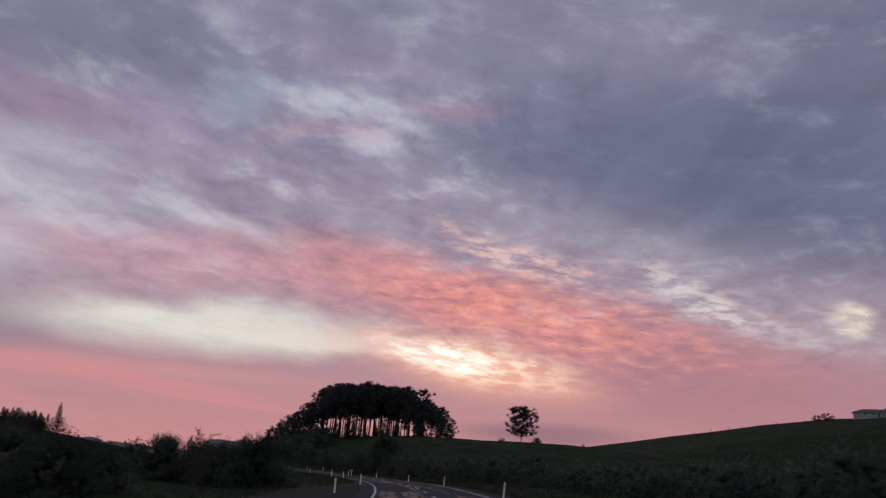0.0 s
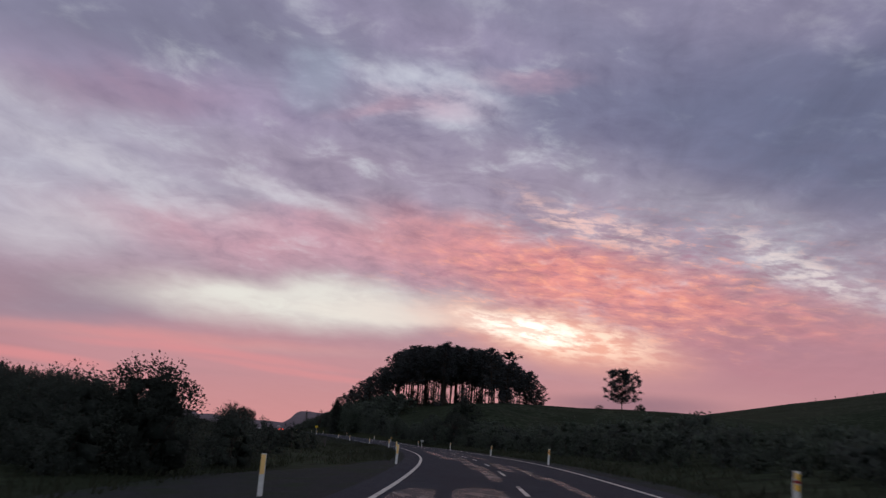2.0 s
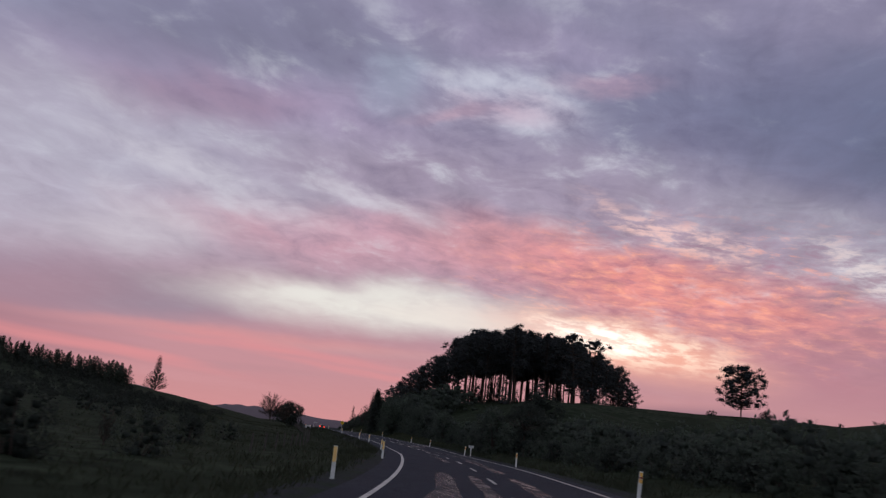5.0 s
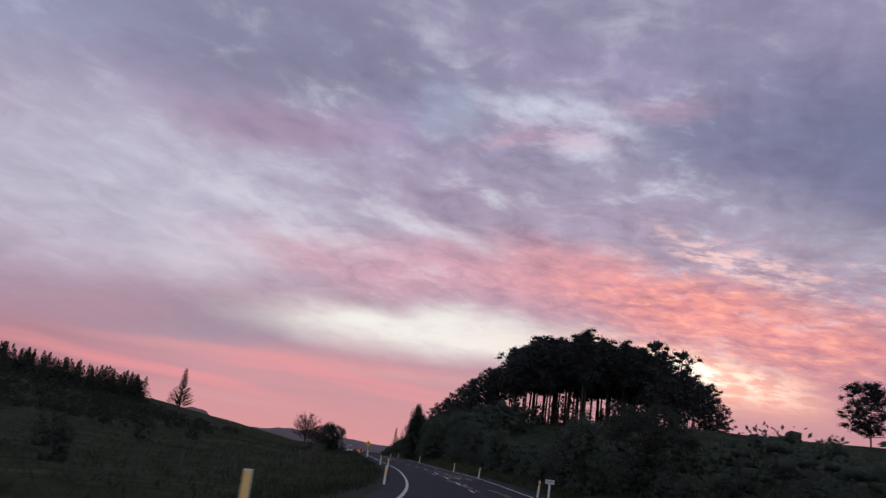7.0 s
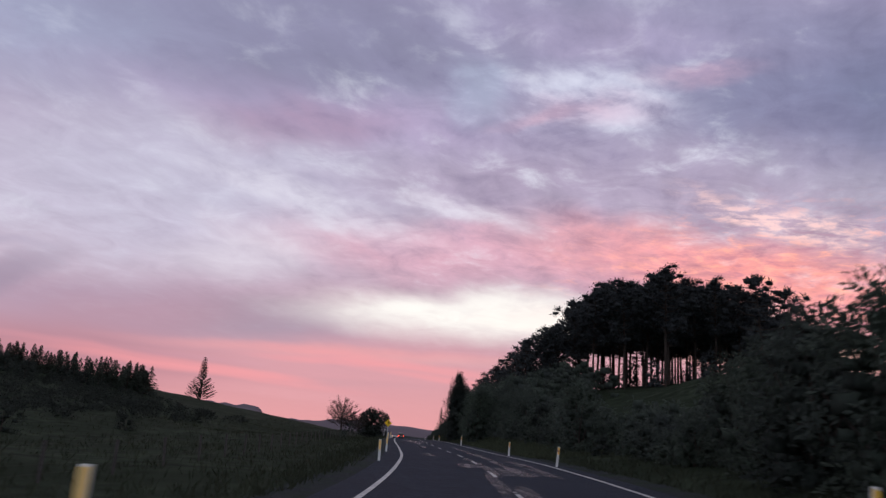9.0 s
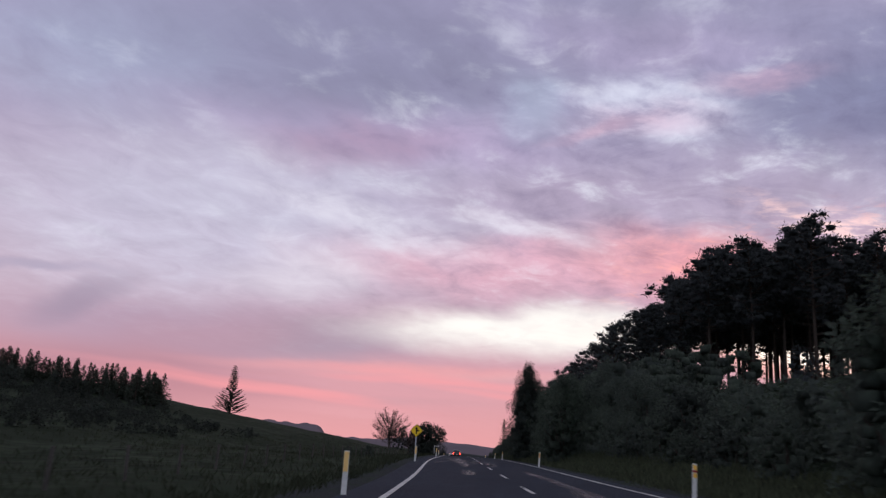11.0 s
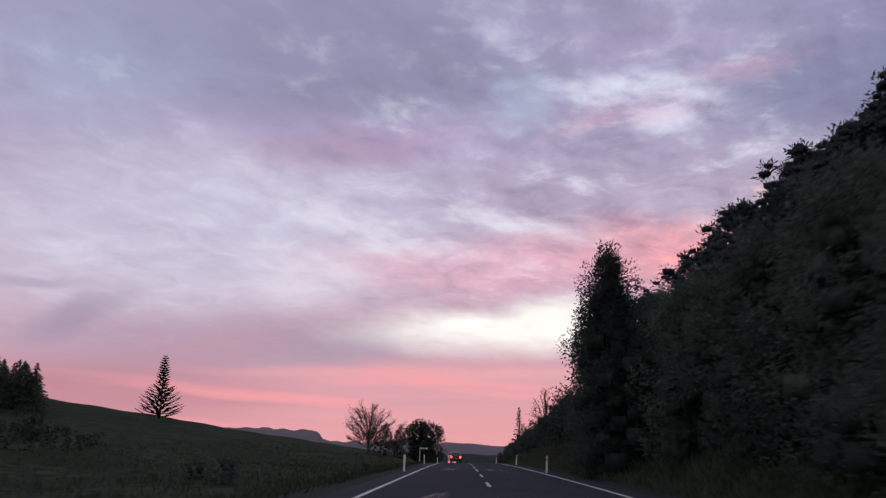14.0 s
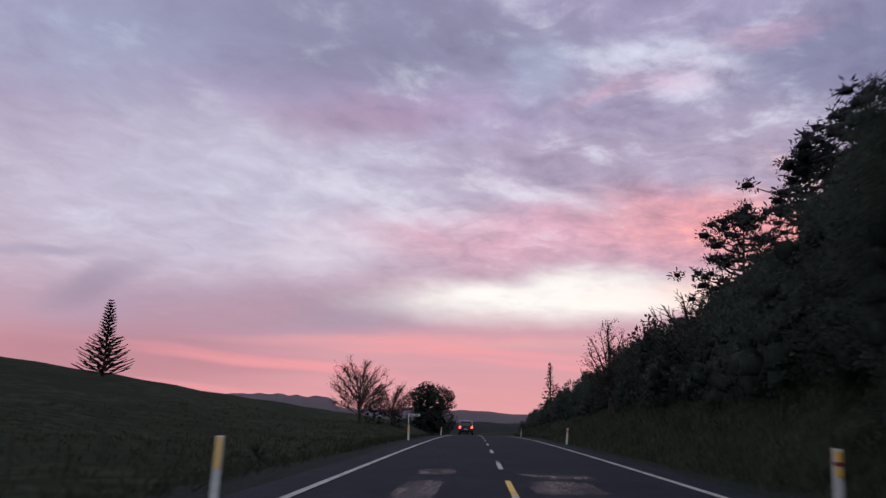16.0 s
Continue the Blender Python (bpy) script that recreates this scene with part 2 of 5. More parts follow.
sun = new("sun", bpy.data.lights.new("sun", "SUN"))
sun.data.energy, sun.data.angle, sun.data.color = 0.10, radians(20), (1.0, 0.62, 0.5)
sun.matrix_world = look((0, 0, 0), (-math.sin(radians(22)), -math.cos(radians(22)), -math.sin(radians(7))))


# ---- materials ----
def material(name, colour, rough=0.85, vary=0.25, scale=1.0, bump=0.0, bump_scale=20.0, metal=0.0, second=None, obj_rand=0.0, spec=0.3, leaf=0.0):
    """A node material: base colour broken up by noise at two sizes, with fine relief."""
    m = bpy.data.materials.new(name)
    m.use_nodes = True
    t = m.node_tree
    b = t.nodes["Principled BSDF"]
    b.inputs["Roughness"].default_value, b.inputs["Metallic"].default_value = rough, metal
    b.inputs["Specular IOR Level"].default_value = spec
    co = t.nodes.new("ShaderNodeTexCoord").outputs["Object"]

    def noise_at(s, detail=5):
        n = t.nodes.new("ShaderNodeTexNoise")
        n.inputs["Scale"].default_value, n.inputs["Detail"].default_value = s, detail
        t.links.new(co, n.inputs["Vector"])
        return n.outputs["Fac"]

    def mixed(fac, a, c):
        x = t.nodes.new("ShaderNodeMix")
        x.data_type = "RGBA"
        for s, v in ((x.inputs[0], fac), (x.inputs[6], a), (x.inputs[7], c)):
            if isinstance(v, tuple):
                s.default_value = (*v, 1)
            elif isinstance(v, (int, float)):
                s.default_value = v
            else:
                t.links.new(v, s)
        return x.outputs[2]

    def ranged(v, lo, hi):
        r = t.nodes.new("ShaderNodeMapRange")
        t.links.new(v, r.inputs[0])
        r.inputs[1].default_value, r.inputs[2].default_value = lo, hi
        return r.outputs[0]

    dark = tuple(v * (1 - vary) for v in colour)
    light = tuple(min(1, v * (1 + vary)) for v in colour)
    col = mixed(ranged(noise_at(scale * 6), 0.3, 0.7), dark, light)
    other = second or tuple(v * (1 - 0.6 * vary) for v in colour)
    col = mixed(ranged(noise_at(scale * 0.7, 3), 0.42, 0.68), col, other)
    if obj_rand:
        info = t.nodes.new("ShaderNodeObjectInfo")
        hs = t.nodes.new("ShaderNodeHueSaturation")
        v = t.nodes.new("ShaderNodeMath")
        v.operation = "MULTIPLY_ADD"
        t.links.new(info.outputs["Random"], v.inputs[0])
        v.inputs[1].default_value, v.inputs[2].default_value = 2 * obj_rand, 1 - obj_rand
        t.links.new(v.outputs[0], hs.inputs["Value"])
        t.links.new(col, hs.inputs["Color"])
        col = hs.outputs[0]
    t.links.new(col, b.inputs["Base Color"])
    if leaf:                                    # thin leaves let light through
        tr = t.nodes.new("ShaderNodeBsdfTranslucent")
        t.links.new(col, tr.inputs["Color"])
        mx = t.nodes.new("ShaderNodeMixShader")
        mx.inputs[0].default_value = leaf
        t.links.new(b.outputs[0], mx.inputs[1]), t.links.new(tr.outputs[0], mx.inputs[2])
        t.links.new(mx.outputs[0], t.nodes["Material Output"].inputs["Surface"])
    if bump:
        bn = t.nodes.new("ShaderNodeBump")
        bn.inputs["Strength"].default_value, bn.inputs["Distance"].default_value = bump, 0.05
        t.links.new(noise_at(bump_scale, 6), bn.inputs["Height"])
        t.links.new(bn.outputs[0], b.inputs["Normal"])
    return m


def lamp_material(name, colour, strength):
    m = bpy.data.materials.new(name)
    m.use_nodes = True
    b = m.node_tree.nodes["Principled BSDF"]
    b.inputs["Base Color"].default_value = (*colour, 1)
    b.inputs["Emission Color"].default_value, b.inputs["Emission Strength"].default_value = (*colour, 1), strength
    return m


M_GRASS = material("pasture", (0.022, 0.028, 0.018), 0.95, 0.7, 0.12, 0.7, 9.0, second=(0.015, 0.02, 0.012), spec=0.02)
M_VERGE = material("verge_grass", (0.068, 0.078, 0.048), 0.95, 0.4, 0.9, spec=0.05, leaf=0.4)
M_BLADE = material("grass_blade", (0.042, 0.048, 0.031), 0.85, 0.45, 0.12, second=(0.03, 0.035, 0.022), spec=0.05, leaf=0.4)
M_ASPHALT = material("asphalt", (0.022, 0.026, 0.038), 0.9, 0.3, 0.5, 0.5, 60.0, second=(0.018, 0.021, 0.031), spec=0.08)
M_PATCH = material("flushed_bitumen", (0.075, 0.063, 0.064), 0.5, 0.3, 0.8, 0.4, 40.0, spec=0.35)
M_GRAVEL = material("shoulder_gravel", (0.026, 0.028, 0.032), 0.95, 0.4, 1.2, 0.8, 25.0, second=(0.022, 0.03, 0.02), spec=0.03)
M_LINE = material("road_paint", (0.40, 0.39, 0.38), 0.6, 0.25, 2.0, second=(0.27, 0.265, 0.265))
M_BARK = material("pine_bark", (0.06, 0.046, 0.038), 0.95, 0.4, 1.5, 0.8, 14.0, spec=0.05)
M_TWIG = material("bare_twig", (0.075, 0.058, 0.05), 0.95, 0.3, 2.0, spec=0.05)
M_PINE = material("pine_needles", (0.065, 0.07, 0.072), 0.8, 0.4, 0.25, obj_rand=0.2, spec=0.05, leaf=0.45)
M_CONIFER = material("conifer_needles", (0.06, 0.07, 0.055), 0.8, 0.4, 0.3, obj_rand=0.2, spec=0.05, leaf=0.45)
M_SHRUB = material("shrub_leaves", (0.07, 0.085, 0.066), 0.85, 0.3, 0.4, obj_rand=0.15, second=(0.058, 0.066, 0.06), spec=0.08, leaf=0.45)
# shrub leaves again, lightened: the light on the near trees is in the colour
M_SHRUB_LIT = material("shrub_leaves_lit", (0.08, 0.1, 0.076), 0.75, 0.5, 0.4, obj_rand=0.2, second=(0.07, 0.08, 0.074), spec=0.05, leaf=0.5)
M_ROUGH = material("rough_scrub", (0.035, 0.04, 0.034), 0.9, 0.4, 0.3, spec=0.03, leaf=0.3)
M_BUSH = material("bush_leaves", (0.048, 0.056, 0.048), 0.8, 0.4, 0.4, obj_rand=0.3, spec=0.05, leaf=0.45)
# haze of the distance is painted into this pale mauve hill colour
M_HILL_HAZE = material("far_hill", (0.14, 0.112, 0.13), 1.0, 0.15, 0.004, spec=0.0)
M_FAR = material("far_bush_hill", (0.03, 0.035, 0.035), 1.0, 0.3, 0.02, spec=0.05)
M_POST = material("white_plastic", (0.72, 0.7, 0.68), 0.5, 0.12, 3.0, second=(0.55, 0.52, 0.48))
M_AMBER = material("amber_reflector", (0.95, 0.55, 0.08), 0.3, 0.1, 8.0, spec=0.6)
M_AMBER_L = material("amber_strip", (0.95, 0.62, 0.22), 0.35, 0.1, 8.0, spec=0.5)
M_RED = material("red_band", (0.35, 0.04, 0.04), 0.5, 0.2, 6.0)
M_YELLOW = material("sign_yellow", (1.0, 0.62, 0.02), 0.45, 0.05, 3.0)
M_BLACK = material("black_paint", (0.012, 0.012, 0.012), 0.6, 0.2, 4.0)
M_STEEL = material("galvanised_steel", (0.42, 0.43, 0.45), 0.5, 0.2, 4.0, metal=0.5)
M_WOOD = material("weathered_wood", (0.07, 0.06, 0.055), 0.95, 0.35, 3.0, 0.5, 30.0)
M_CARBODY = material("dark_car_paint", (0.03, 0.032, 0.038), 0.3, 0.1, 1.0, spec=0.6)
M_WHITEBODY = material("white_van_paint", (0.5, 0.5, 0.5), 0.4, 0.1, 0.8)
M_GLASS = material("dark_glass", (0.015, 0.016, 0.02), 0.08, 0.1, 1.0, spec=0.8)
M_TYRE = material("tyre_rubber", (0.015, 0.015, 0.015), 0.9, 0.2, 5.0)
M_TAIL = lamp_material("tail_lamp", (1.0, 0.05, 0.03), 6.0)
M_MARK = lamp_material("marker_lamp", (1.0, 0.45, 0.25), 2.5)
M_YELLOW_LINE = material("yellow_road_paint", (0.7, 0.45, 0.06), 0.6, 0.25, 2.0)
M_ROOF = material("dark_roofing", (0.05, 0.048, 0.052), 0.7, 0.2, 0.5)
M_WALLPAINT = material("pale_house_wall", (0.3, 0.28, 0.27), 0.8, 0.12, 0.6)


def broken(m, scale, lo, hi, stretch):
    """Lets the surface show only in ragged flecks: worn paint, thin films of bitumen."""
    t = m.node_tree
    co = t.nodes.new("ShaderNodeTexCoord").outputs["Object"]
    mp = t.nodes.new("ShaderNodeMapping")
    mp.inputs["Scale"].default_value = (1, stretch, 1)
    n = t.nodes.new("ShaderNodeTexNoise")
    n.inputs["Scale"].default_value, n.inputs["Detail"].default_value, n.inputs["Roughness"].default_value = scale, 6, 0.65
    t.links.new(co, mp.inputs[0]), t.links.new(mp.outputs[0], n.inputs["Vector"])
    r = t.nodes.new("ShaderNodeMapRange")
    t.links.new(n.outputs["Fac"], r.inputs[0])
    r.inputs[1].default_value, r.inputs[2].default_value = lo, hi
    mx = t.nodes.new("ShaderNodeMixShader")
    t.links.new(r.outputs[0], mx.inputs[0])
    t.links.new(t.nodes.new("ShaderNodeBsdfTransparent").outputs[0], mx.inputs[1])
    t.links.new(t.nodes["Principled BSDF"].outputs[0], mx.inputs[2])
    t.links.new(mx.outputs[0], t.nodes["Material Output"].inputs["Surface"])


broken(M_PATCH, 2.6, 0.28, 0.74, 0.18)
broken(M_LINE, 5.0, 0.22, 0.42, 0.6)


# ---- mesh helpers ----
def part(name, bm, mat, parent=None, label=""):
    """Links a bmesh as one mesh object, under a thing or a part."""
    me = bpy.data.meshes.new(name)
    bm.to_mesh(me)
    bm.free()
    return part_mesh(name, me, mat, parent, label)


def part_mesh(name, me, mat, parent=None, label=""):
    if not me.materials:
        me.materials.append(mat)
    ob = new(name, me)
    ob.parent = parent
    if label:
        tagged(ob, label)
    return ob


def raw_mesh(name, verts, faces):
    me = bpy.data.meshes.new(name)
    me.from_pydata([tuple(v) for v in verts], [], [tuple(f) for f in faces])
    me.update()
    return me


def smooth(me):
    me.polygons.foreach_set("use_smooth", [True] * len(me.polygons))
    return me


def box(bm, lo, hi, bevel=0.0):
    c = [(a + b) / 2 for a, b in zip(lo, hi)]
    s = [b - a for a, b in zip(lo, hi)]
    r = bmesh.ops.create_cube(bm, size=1.0, matrix=Matrix.LocRotScale(c, None, s))
    if bevel:
        edges = list({e for v in r["verts"] for e in v.link_edges})
        bmesh.ops.bevel(bm, geom=edges, offset=bevel, segments=2, affect="EDGES", profile=0.6)
    return bm


def sstep(a, b, x):
    t = np.clip((np.asarray(x, float) - a) / (b - a), 0, 1)
    return t * t * (3 - 2 * t)


# ---- the road's line: a left-hand bend that runs out into a straight ----
ROAD_Y = np.array([-520, -420, -340, -281.8, -256.6, -231.2, -210.8, -174.2, -144.1, -117.5, -85, -63.7, -36.4, 0, 60, 120, 200, 320, 500])
ROAD_X = np.array([-200.4, -116.6, -65.7, -38.34, -28.6, -20.04, -14.06, -5.73, -1.32, 1.2, 2.33, 1.98, 1.12, 0.53, -0.53, -1.79, -4.68, -14.15, -40.1])
ROAD_Z = np.array([0.48, 0.37, 0.17, -0.03, -0.11, -0.15, -0.12, -0.27, -0.32, -0.5, -0.31, -0.24, 0.01, 0.11, -0.1, -0.98, -2.72, -4.97, -8.0])


def curve_at(y, table):
    """A smooth curve through the table's stations."""
    y = np.asarray(y, float)
    slope = np.gradient(table, ROAD_Y)
    i = np.clip(np.searchsorted(ROAD_Y, y) - 1, 0, len(ROAD_Y) - 2)
    h = ROAD_Y[i + 1] - ROAD_Y[i]
    t = (y - ROAD_Y[i]) / h
    inside = (2 * t**3 - 3 * t**2 + 1) * table[i] + (t**3 - 2 * t**2 + t) * h * slope[i] + (3 * t**2 - 2 * t**3) * table[i + 1] + (t**3 - t**2) * h * slope[i + 1]
    return np.where(y > ROAD_Y[-1], table[-1] + slope[-1] * (y - ROAD_Y[-1]), np.where(y < ROAD_Y[0], table[0] + slope[0] * (y - ROAD_Y[0]), inside))


def road_frame(y):
    x, z = curve_at(y, ROAD_X), curve_at(y, ROAD_Z)
    dx = (curve_at(np.asarray(y) + 0.5, ROAD_X) - curve_at(np.asarray(y) - 0.5, ROAD_X))
    n = np.sqrt(1 + dx * dx)
    return x, z, 1 / n, -dx / n          # place and the unit vector to the right


def bank(y):
    return np.interp(y, (-240, -190, -140, -100, -60, -20), (0.038, 0.027, 0.01, 0.03, 0.02, 0.008))


def on_road(y, off):
    """The place at station y, off metres right of the centre line, on the tilted carriageway."""
    x, z, nx, ny = road_frame(y)
    return x + off * nx, y + off * ny, z + off * bank(y)


def offset_of(x, y):
    """Roughly how far right of the centre line a place lies."""
    cx, _, nx, _ = road_frame(y)
    return (x - cx) * nx


def height(x, y):
    x, y = np.asarray(x, float), np.asarray(y, float)
    o = offset_of(x, y)
    zr = curve_at(y, ROAD_Z)
    b = bank(y)
    zr = zr + (1.2 - zr) * sstep(7, 20, -o) * sstep(50, 130, y)
    # right: a grassy hill whose foot is cut by the road
    a = np.maximum(o - 6.0, 0)
    hill = 15.3 * (1 - np.exp(-a / 21.0)) + 0.18 * np.maximum(o - 160, 0)
    yy = y + 0.25 * np.maximum(o - 40, 0)
    along = (0.22 + 0.78 * sstep(-75, 25, yy)) * (1 - 0.8 * sstep(75, 210, y))
    hill = np.where(hill > 60, 60, hill) * along
    hill = hill + 4.3 * np.exp(-((x - 43) / 12) ** 2 - ((y + 29) / 18) ** 2)
    # left: a paddock that climbs to a ridge
    c = np.maximum(-o - 26.0, 0)
    ridge = 0.147 * np.minimum(c, 120) * (0.12 + 0.88 * sstep(-110, 120, y)) * (1 - 0.55 * sstep(150, 330, y))
    dip = -0.45 * sstep(5.0, 9.0, -o) * (1 - sstep(24, 40, -o))
    shoulder = b * np.clip(o, -6, 6)
    far = 1 - sstep(300, 900, np.hypot(x, y))
    rough = 0.25 * np.sin(x * 0.11 + 1.3) * np.cos(y * 0.09) + 0.12 * np.sin(x * 0.37 + y * 0.23)
    rough = rough * sstep(8, 20, np.abs(o))
    return zr * far + shoulder - 0.05 + (hill + ridge + dip + rough) * far - 12 * (1 - far)


# ---- ground: one sheet to the horizon ----
def stations(lo, hi, step, far, grow=1.22):
    fine = list(np.arange(lo, hi + step / 2, step))
    s, v, up = step, hi, []
    while v < far:
        s *= grow
        v += s
        up.append(v)
    s, v, down = step, lo, []
    while v > -far:
        s *= grow
        v -= s
        down.append(v)
    return np.array(down[::-1] + fine + up)


gx, gy = stations(-120, 130, 2.0, 4500), stations(-330, 240, 2.0, 4500)
GX, GY = np.meshgrid(gx, gy)
GZ = height(GX, GY)
nx_, ny_ = len(gx), len(gy)
idx = np.arange(nx_ * ny_).reshape(ny_, nx_)
quads = np.stack([idx[:-1, :-1], idx[:-1, 1:], idx[1:, 1:], idx[1:, :-1]], -1).reshape(-1, 4)
# the strip under the carriageway is lowered so that the road lies above it
OFF = offset_of(GX, GY)
GZ = np.where(np.abs(OFF) < 6.5, GZ - 0.3, GZ)
me = smooth(raw_mesh("ground", np.stack([GX, GY, GZ], -1).reshape(-1, 3), quads))
tagged(part_mesh("ground", me, M_GRASS), "dark green pasture rolling up from the roadside", "ground", kind="structure")


def ribbon(name, ys, offs, lift, mat):
    """A strip along the road between rows of offsets."""
    verts, faces, k = [], [], len(offs)
    for y in ys:
        for o, l in zip(offs, lift):
            px, py, pz = on_road(y, o)
            verts.append((px, py, pz + l))
    for i in range(len(ys) - 1):
        for j in range(k - 1):
            a = i * k + j
            faces.append((a, a + 1, a + 1 + k, a + k))
    return smooth(raw_mesh(name, verts, faces))


road_ys = np.arange(-420, 330, 2.5)
me = ribbon("road", road_ys, (-5.2, -4.6, -3.4, 0, 3.4, 4.5, 5.0), (-0.35, -0.03, 0.0, 0.03, 0.0, -0.03, -0.35), M_ASPHALT)
road = tagged(part_mesh("road", me, M_ASPHALT), "dark two-lane asphalt road with worn pale patches", "road", kind="structure")
for mid in (-3.53, 3.53):
    verts, ys = [], np.arange(-400, 320, 2.5)
    for y in ys:
        for o in (mid - 0.075, mid + 0.075):
            px, py, pz = on_road(y, o)
            verts.append((px, py, pz + 0.012 + 0.03 * max(0.0, 1 - abs(o) / 3.4)))
    me = raw_mesh("edge_line", verts, [(2 * i, 2 * i + 1, 2 * i + 3, 2 * i + 2) for i in range(len(ys) - 1)])
    part_mesh("edge_line", me, M_LINE, road)
for y in np.arange(-300, 200, 10.0):
    me = ribbon("centre_dash", (y, y + 1.5, y + 3), (-0.06, 0.06), (0.038, 0.038), M_LINE)
    part_mesh("centre_dash", me, M_LINE, road)
for y in np.arange(-306.5, 200, 10.0):
    px, py, pz = on_road(y, 0.0)
    part("road_stud", box(bmesh.new(), (float(px) - 0.05, y - 0.05, float(pz) + 0.028), (float(px) + 0.05, y + 0.05, float(pz) + 0.05), 0.008), M_LINE, road)
me = ribbon("yellow_line", (11.5, 13, 14.5, 16.2), (-0.05, 0.06), (0.036, 0.036), M_YELLOW_LINE)
part_mesh("yellow_line", me, M_YELLOW_LINE, road)


def verge(side, name):
    """The gravel shoulder: from the seal's edge out to the grass, wider where cars pull off."""
    verts, faces, k = [], [], 4
    for y in road_ys:
        wide = 1.3 + (5.5 * float(sstep(-275, -245, y) * (1 - sstep(-222, -200, y))) if side < 0 else -0.3)
        for j, o in enumerate((4.45, 4.5 + 0.45 * wide, 4.5 + wide, 5.3 + wide)):
            px, py, pz = on_road(y, side * o)
            out = float(height(px, py))
            pz = (pz - 0.05, 0.5 * (pz - 0.05) + 0.5 * (out + 0.06), out + 0.05, out - 0.25)[j]
            verts.append((px, py, pz))
    for i in range(len(road_ys) - 1):
        for j in range(k - 1):
            a = i * k + j
            q = (a, a + 1, a + 1 + k, a + k)
            faces.append(q if side > 0 else q[::-1])
    me = smooth(raw_mesh(name, verts, faces))
    return tagged(part_mesh(name, me, M_GRAVEL), "dark gravel shoulder between asphalt and grass", "road shoulder", kind="structure")


verge(-1, "shoulder_left"), verge(1, "shoulder_right")


# ---- trees and shrubs ----
def leaves(points, sizes, dirs, rng, slim=0.4):
    """Small folded leaves or needle tufts at points, along dirs: six vertices and four triangles' worth of faces each."""
    n = len(points)
    side = np.cross(dirs, rng.normal(size=(n, 3)))
    side /= np.linalg.norm(side, axis=1)[:, None] + 1e-9
    L, Wd = sizes[:, None] * dirs, sizes[:, None] * slim * side
    p = points
    v = np.stack([p, p + 0.5 * L + 0.5 * Wd, p + L, p + 0.5 * L - 0.5 * Wd], 1).reshape(-1, 3)
    f = np.arange(4 * n).reshape(n, 4)
    return v, f


def unit(v):
    return v / (np.linalg.norm(v, axis=-1, keepdims=True) + 1e-9)


def clump_leaves(centres, radii, per, size, rng, flat=0.7, slim=0.4, outward=1.0):
    cs = np.repeat(centres, per, 0)
    rs = np.repeat(radii, per)
    d = unit(rng.normal(size=(len(cs), 3)))
    r = rs * rng.random(len(cs)) ** 0.45
    pts = cs + d * r[:, None] * np.array([1, 1, flat])
    dirs = unit(d * outward + rng.normal(size=d.shape) * 0.7)
    return leaves(pts, size * (0.6 + 0.8 * rng.random(len(cs))), dirs, rng, slim)


LUMP = np.array([(x, y, z) for x in (-1, 1) for y in (-1, 1) for z in (-1, 1)]) / math.sqrt(3)
LUMP_FACES = np.array([(0, 1, 3, 2), (4, 6, 7, 5), (0, 4, 5, 1), (2, 3, 7, 6), (0, 2, 6, 4), (1, 5, 7, 3)])


def cores(centres, radii, rng, flat=0.7, fill=0.62):
    """The dense dark hearts of the clumps: rough twisted lumps under the leaves."""
    n = len(centres)
    turn = rng.random(n) * 6.283
    c, q = np.cos(turn)[:, None], np.sin(turn)[:, None]
    d = np.stack([c * LUMP[:, 0] - q * LUMP[:, 1], q * LUMP[:, 0] + c * LUMP[:, 1], np.repeat(LUMP[None, :, 2], n, 0)], -1)
    r = np.asarray(radii)[:, None, None] * fill * (0.8 + 0.7 * rng.random((n, 8, 1)))
    v = (np.asarray(centres)[:, None, :] + d * r * np.array([1, 1, flat])).reshape(-1, 3)
    f = (LUMP_FACES[None] + 8 * np.arange(n)[:, None, None]).reshape(-1, 4)
    return v, f


def tube(path, radii, sides=6):
    """A tapered limb along a path."""
    path = [Vector(p) for p in path]
    verts, faces = [], []
    for i, p in enumerate(path):
        t = (path[min(i + 1, len(path) - 1)] - path[max(i - 1, 0)]).normalized()
        u = t.orthogonal().normalized()
        w = t.cross(u)
        for k in range(sides):
            a = 2 * math.pi * k / sides
            verts.append(p + (u * math.cos(a) + w * math.sin(a)) * radii[i])
    for i in range(len(path) - 1):
        for k in range(sides):
            a, b = i * sides + k, i * sides + (k + 1) % sides
            faces.append((a, b, b + sides, a + sides))
    return verts, faces


def quad_mesh(name, verts, quads):
    """A mesh straight from arrays of vertices and quads."""
    me = bpy.data.meshes.new(name)
    verts, quads = np.asarray(verts, np.float32), np.asarray(quads, np.int32)
    me.vertices.add(len(verts)), me.loops.add(quads.size), me.polygons.add(len(quads))
    me.vertices.foreach_set("co", verts.ravel())
    me.loops.foreach_set("vertex_index", quads.ravel())
    me.polygons.foreach_set("loop_start", np.arange(0, quads.size, 4, dtype=np.int32))
    me.polygons.foreach_set("loop_total", np.full(len(quads), 4, np.int32))
    me.update(calc_edges=True)
    return me


def leaf_mesh(name, pieces):
    base, vs, fs = 0, [], []
    for v, f in pieces:
        vs.append(v), fs.append(f + base)
        base += len(v)
    return quad_mesh(name, np.concatenate(vs), np.concatenate(fs))


def joined(pieces):
    verts, faces = [], []
    for v, f in pieces:
        base = len(verts)
        verts.extend(tuple(p) for p in v)
        faces.extend(tuple(int(i) + base for i in q) for q in f)
    return verts, faces


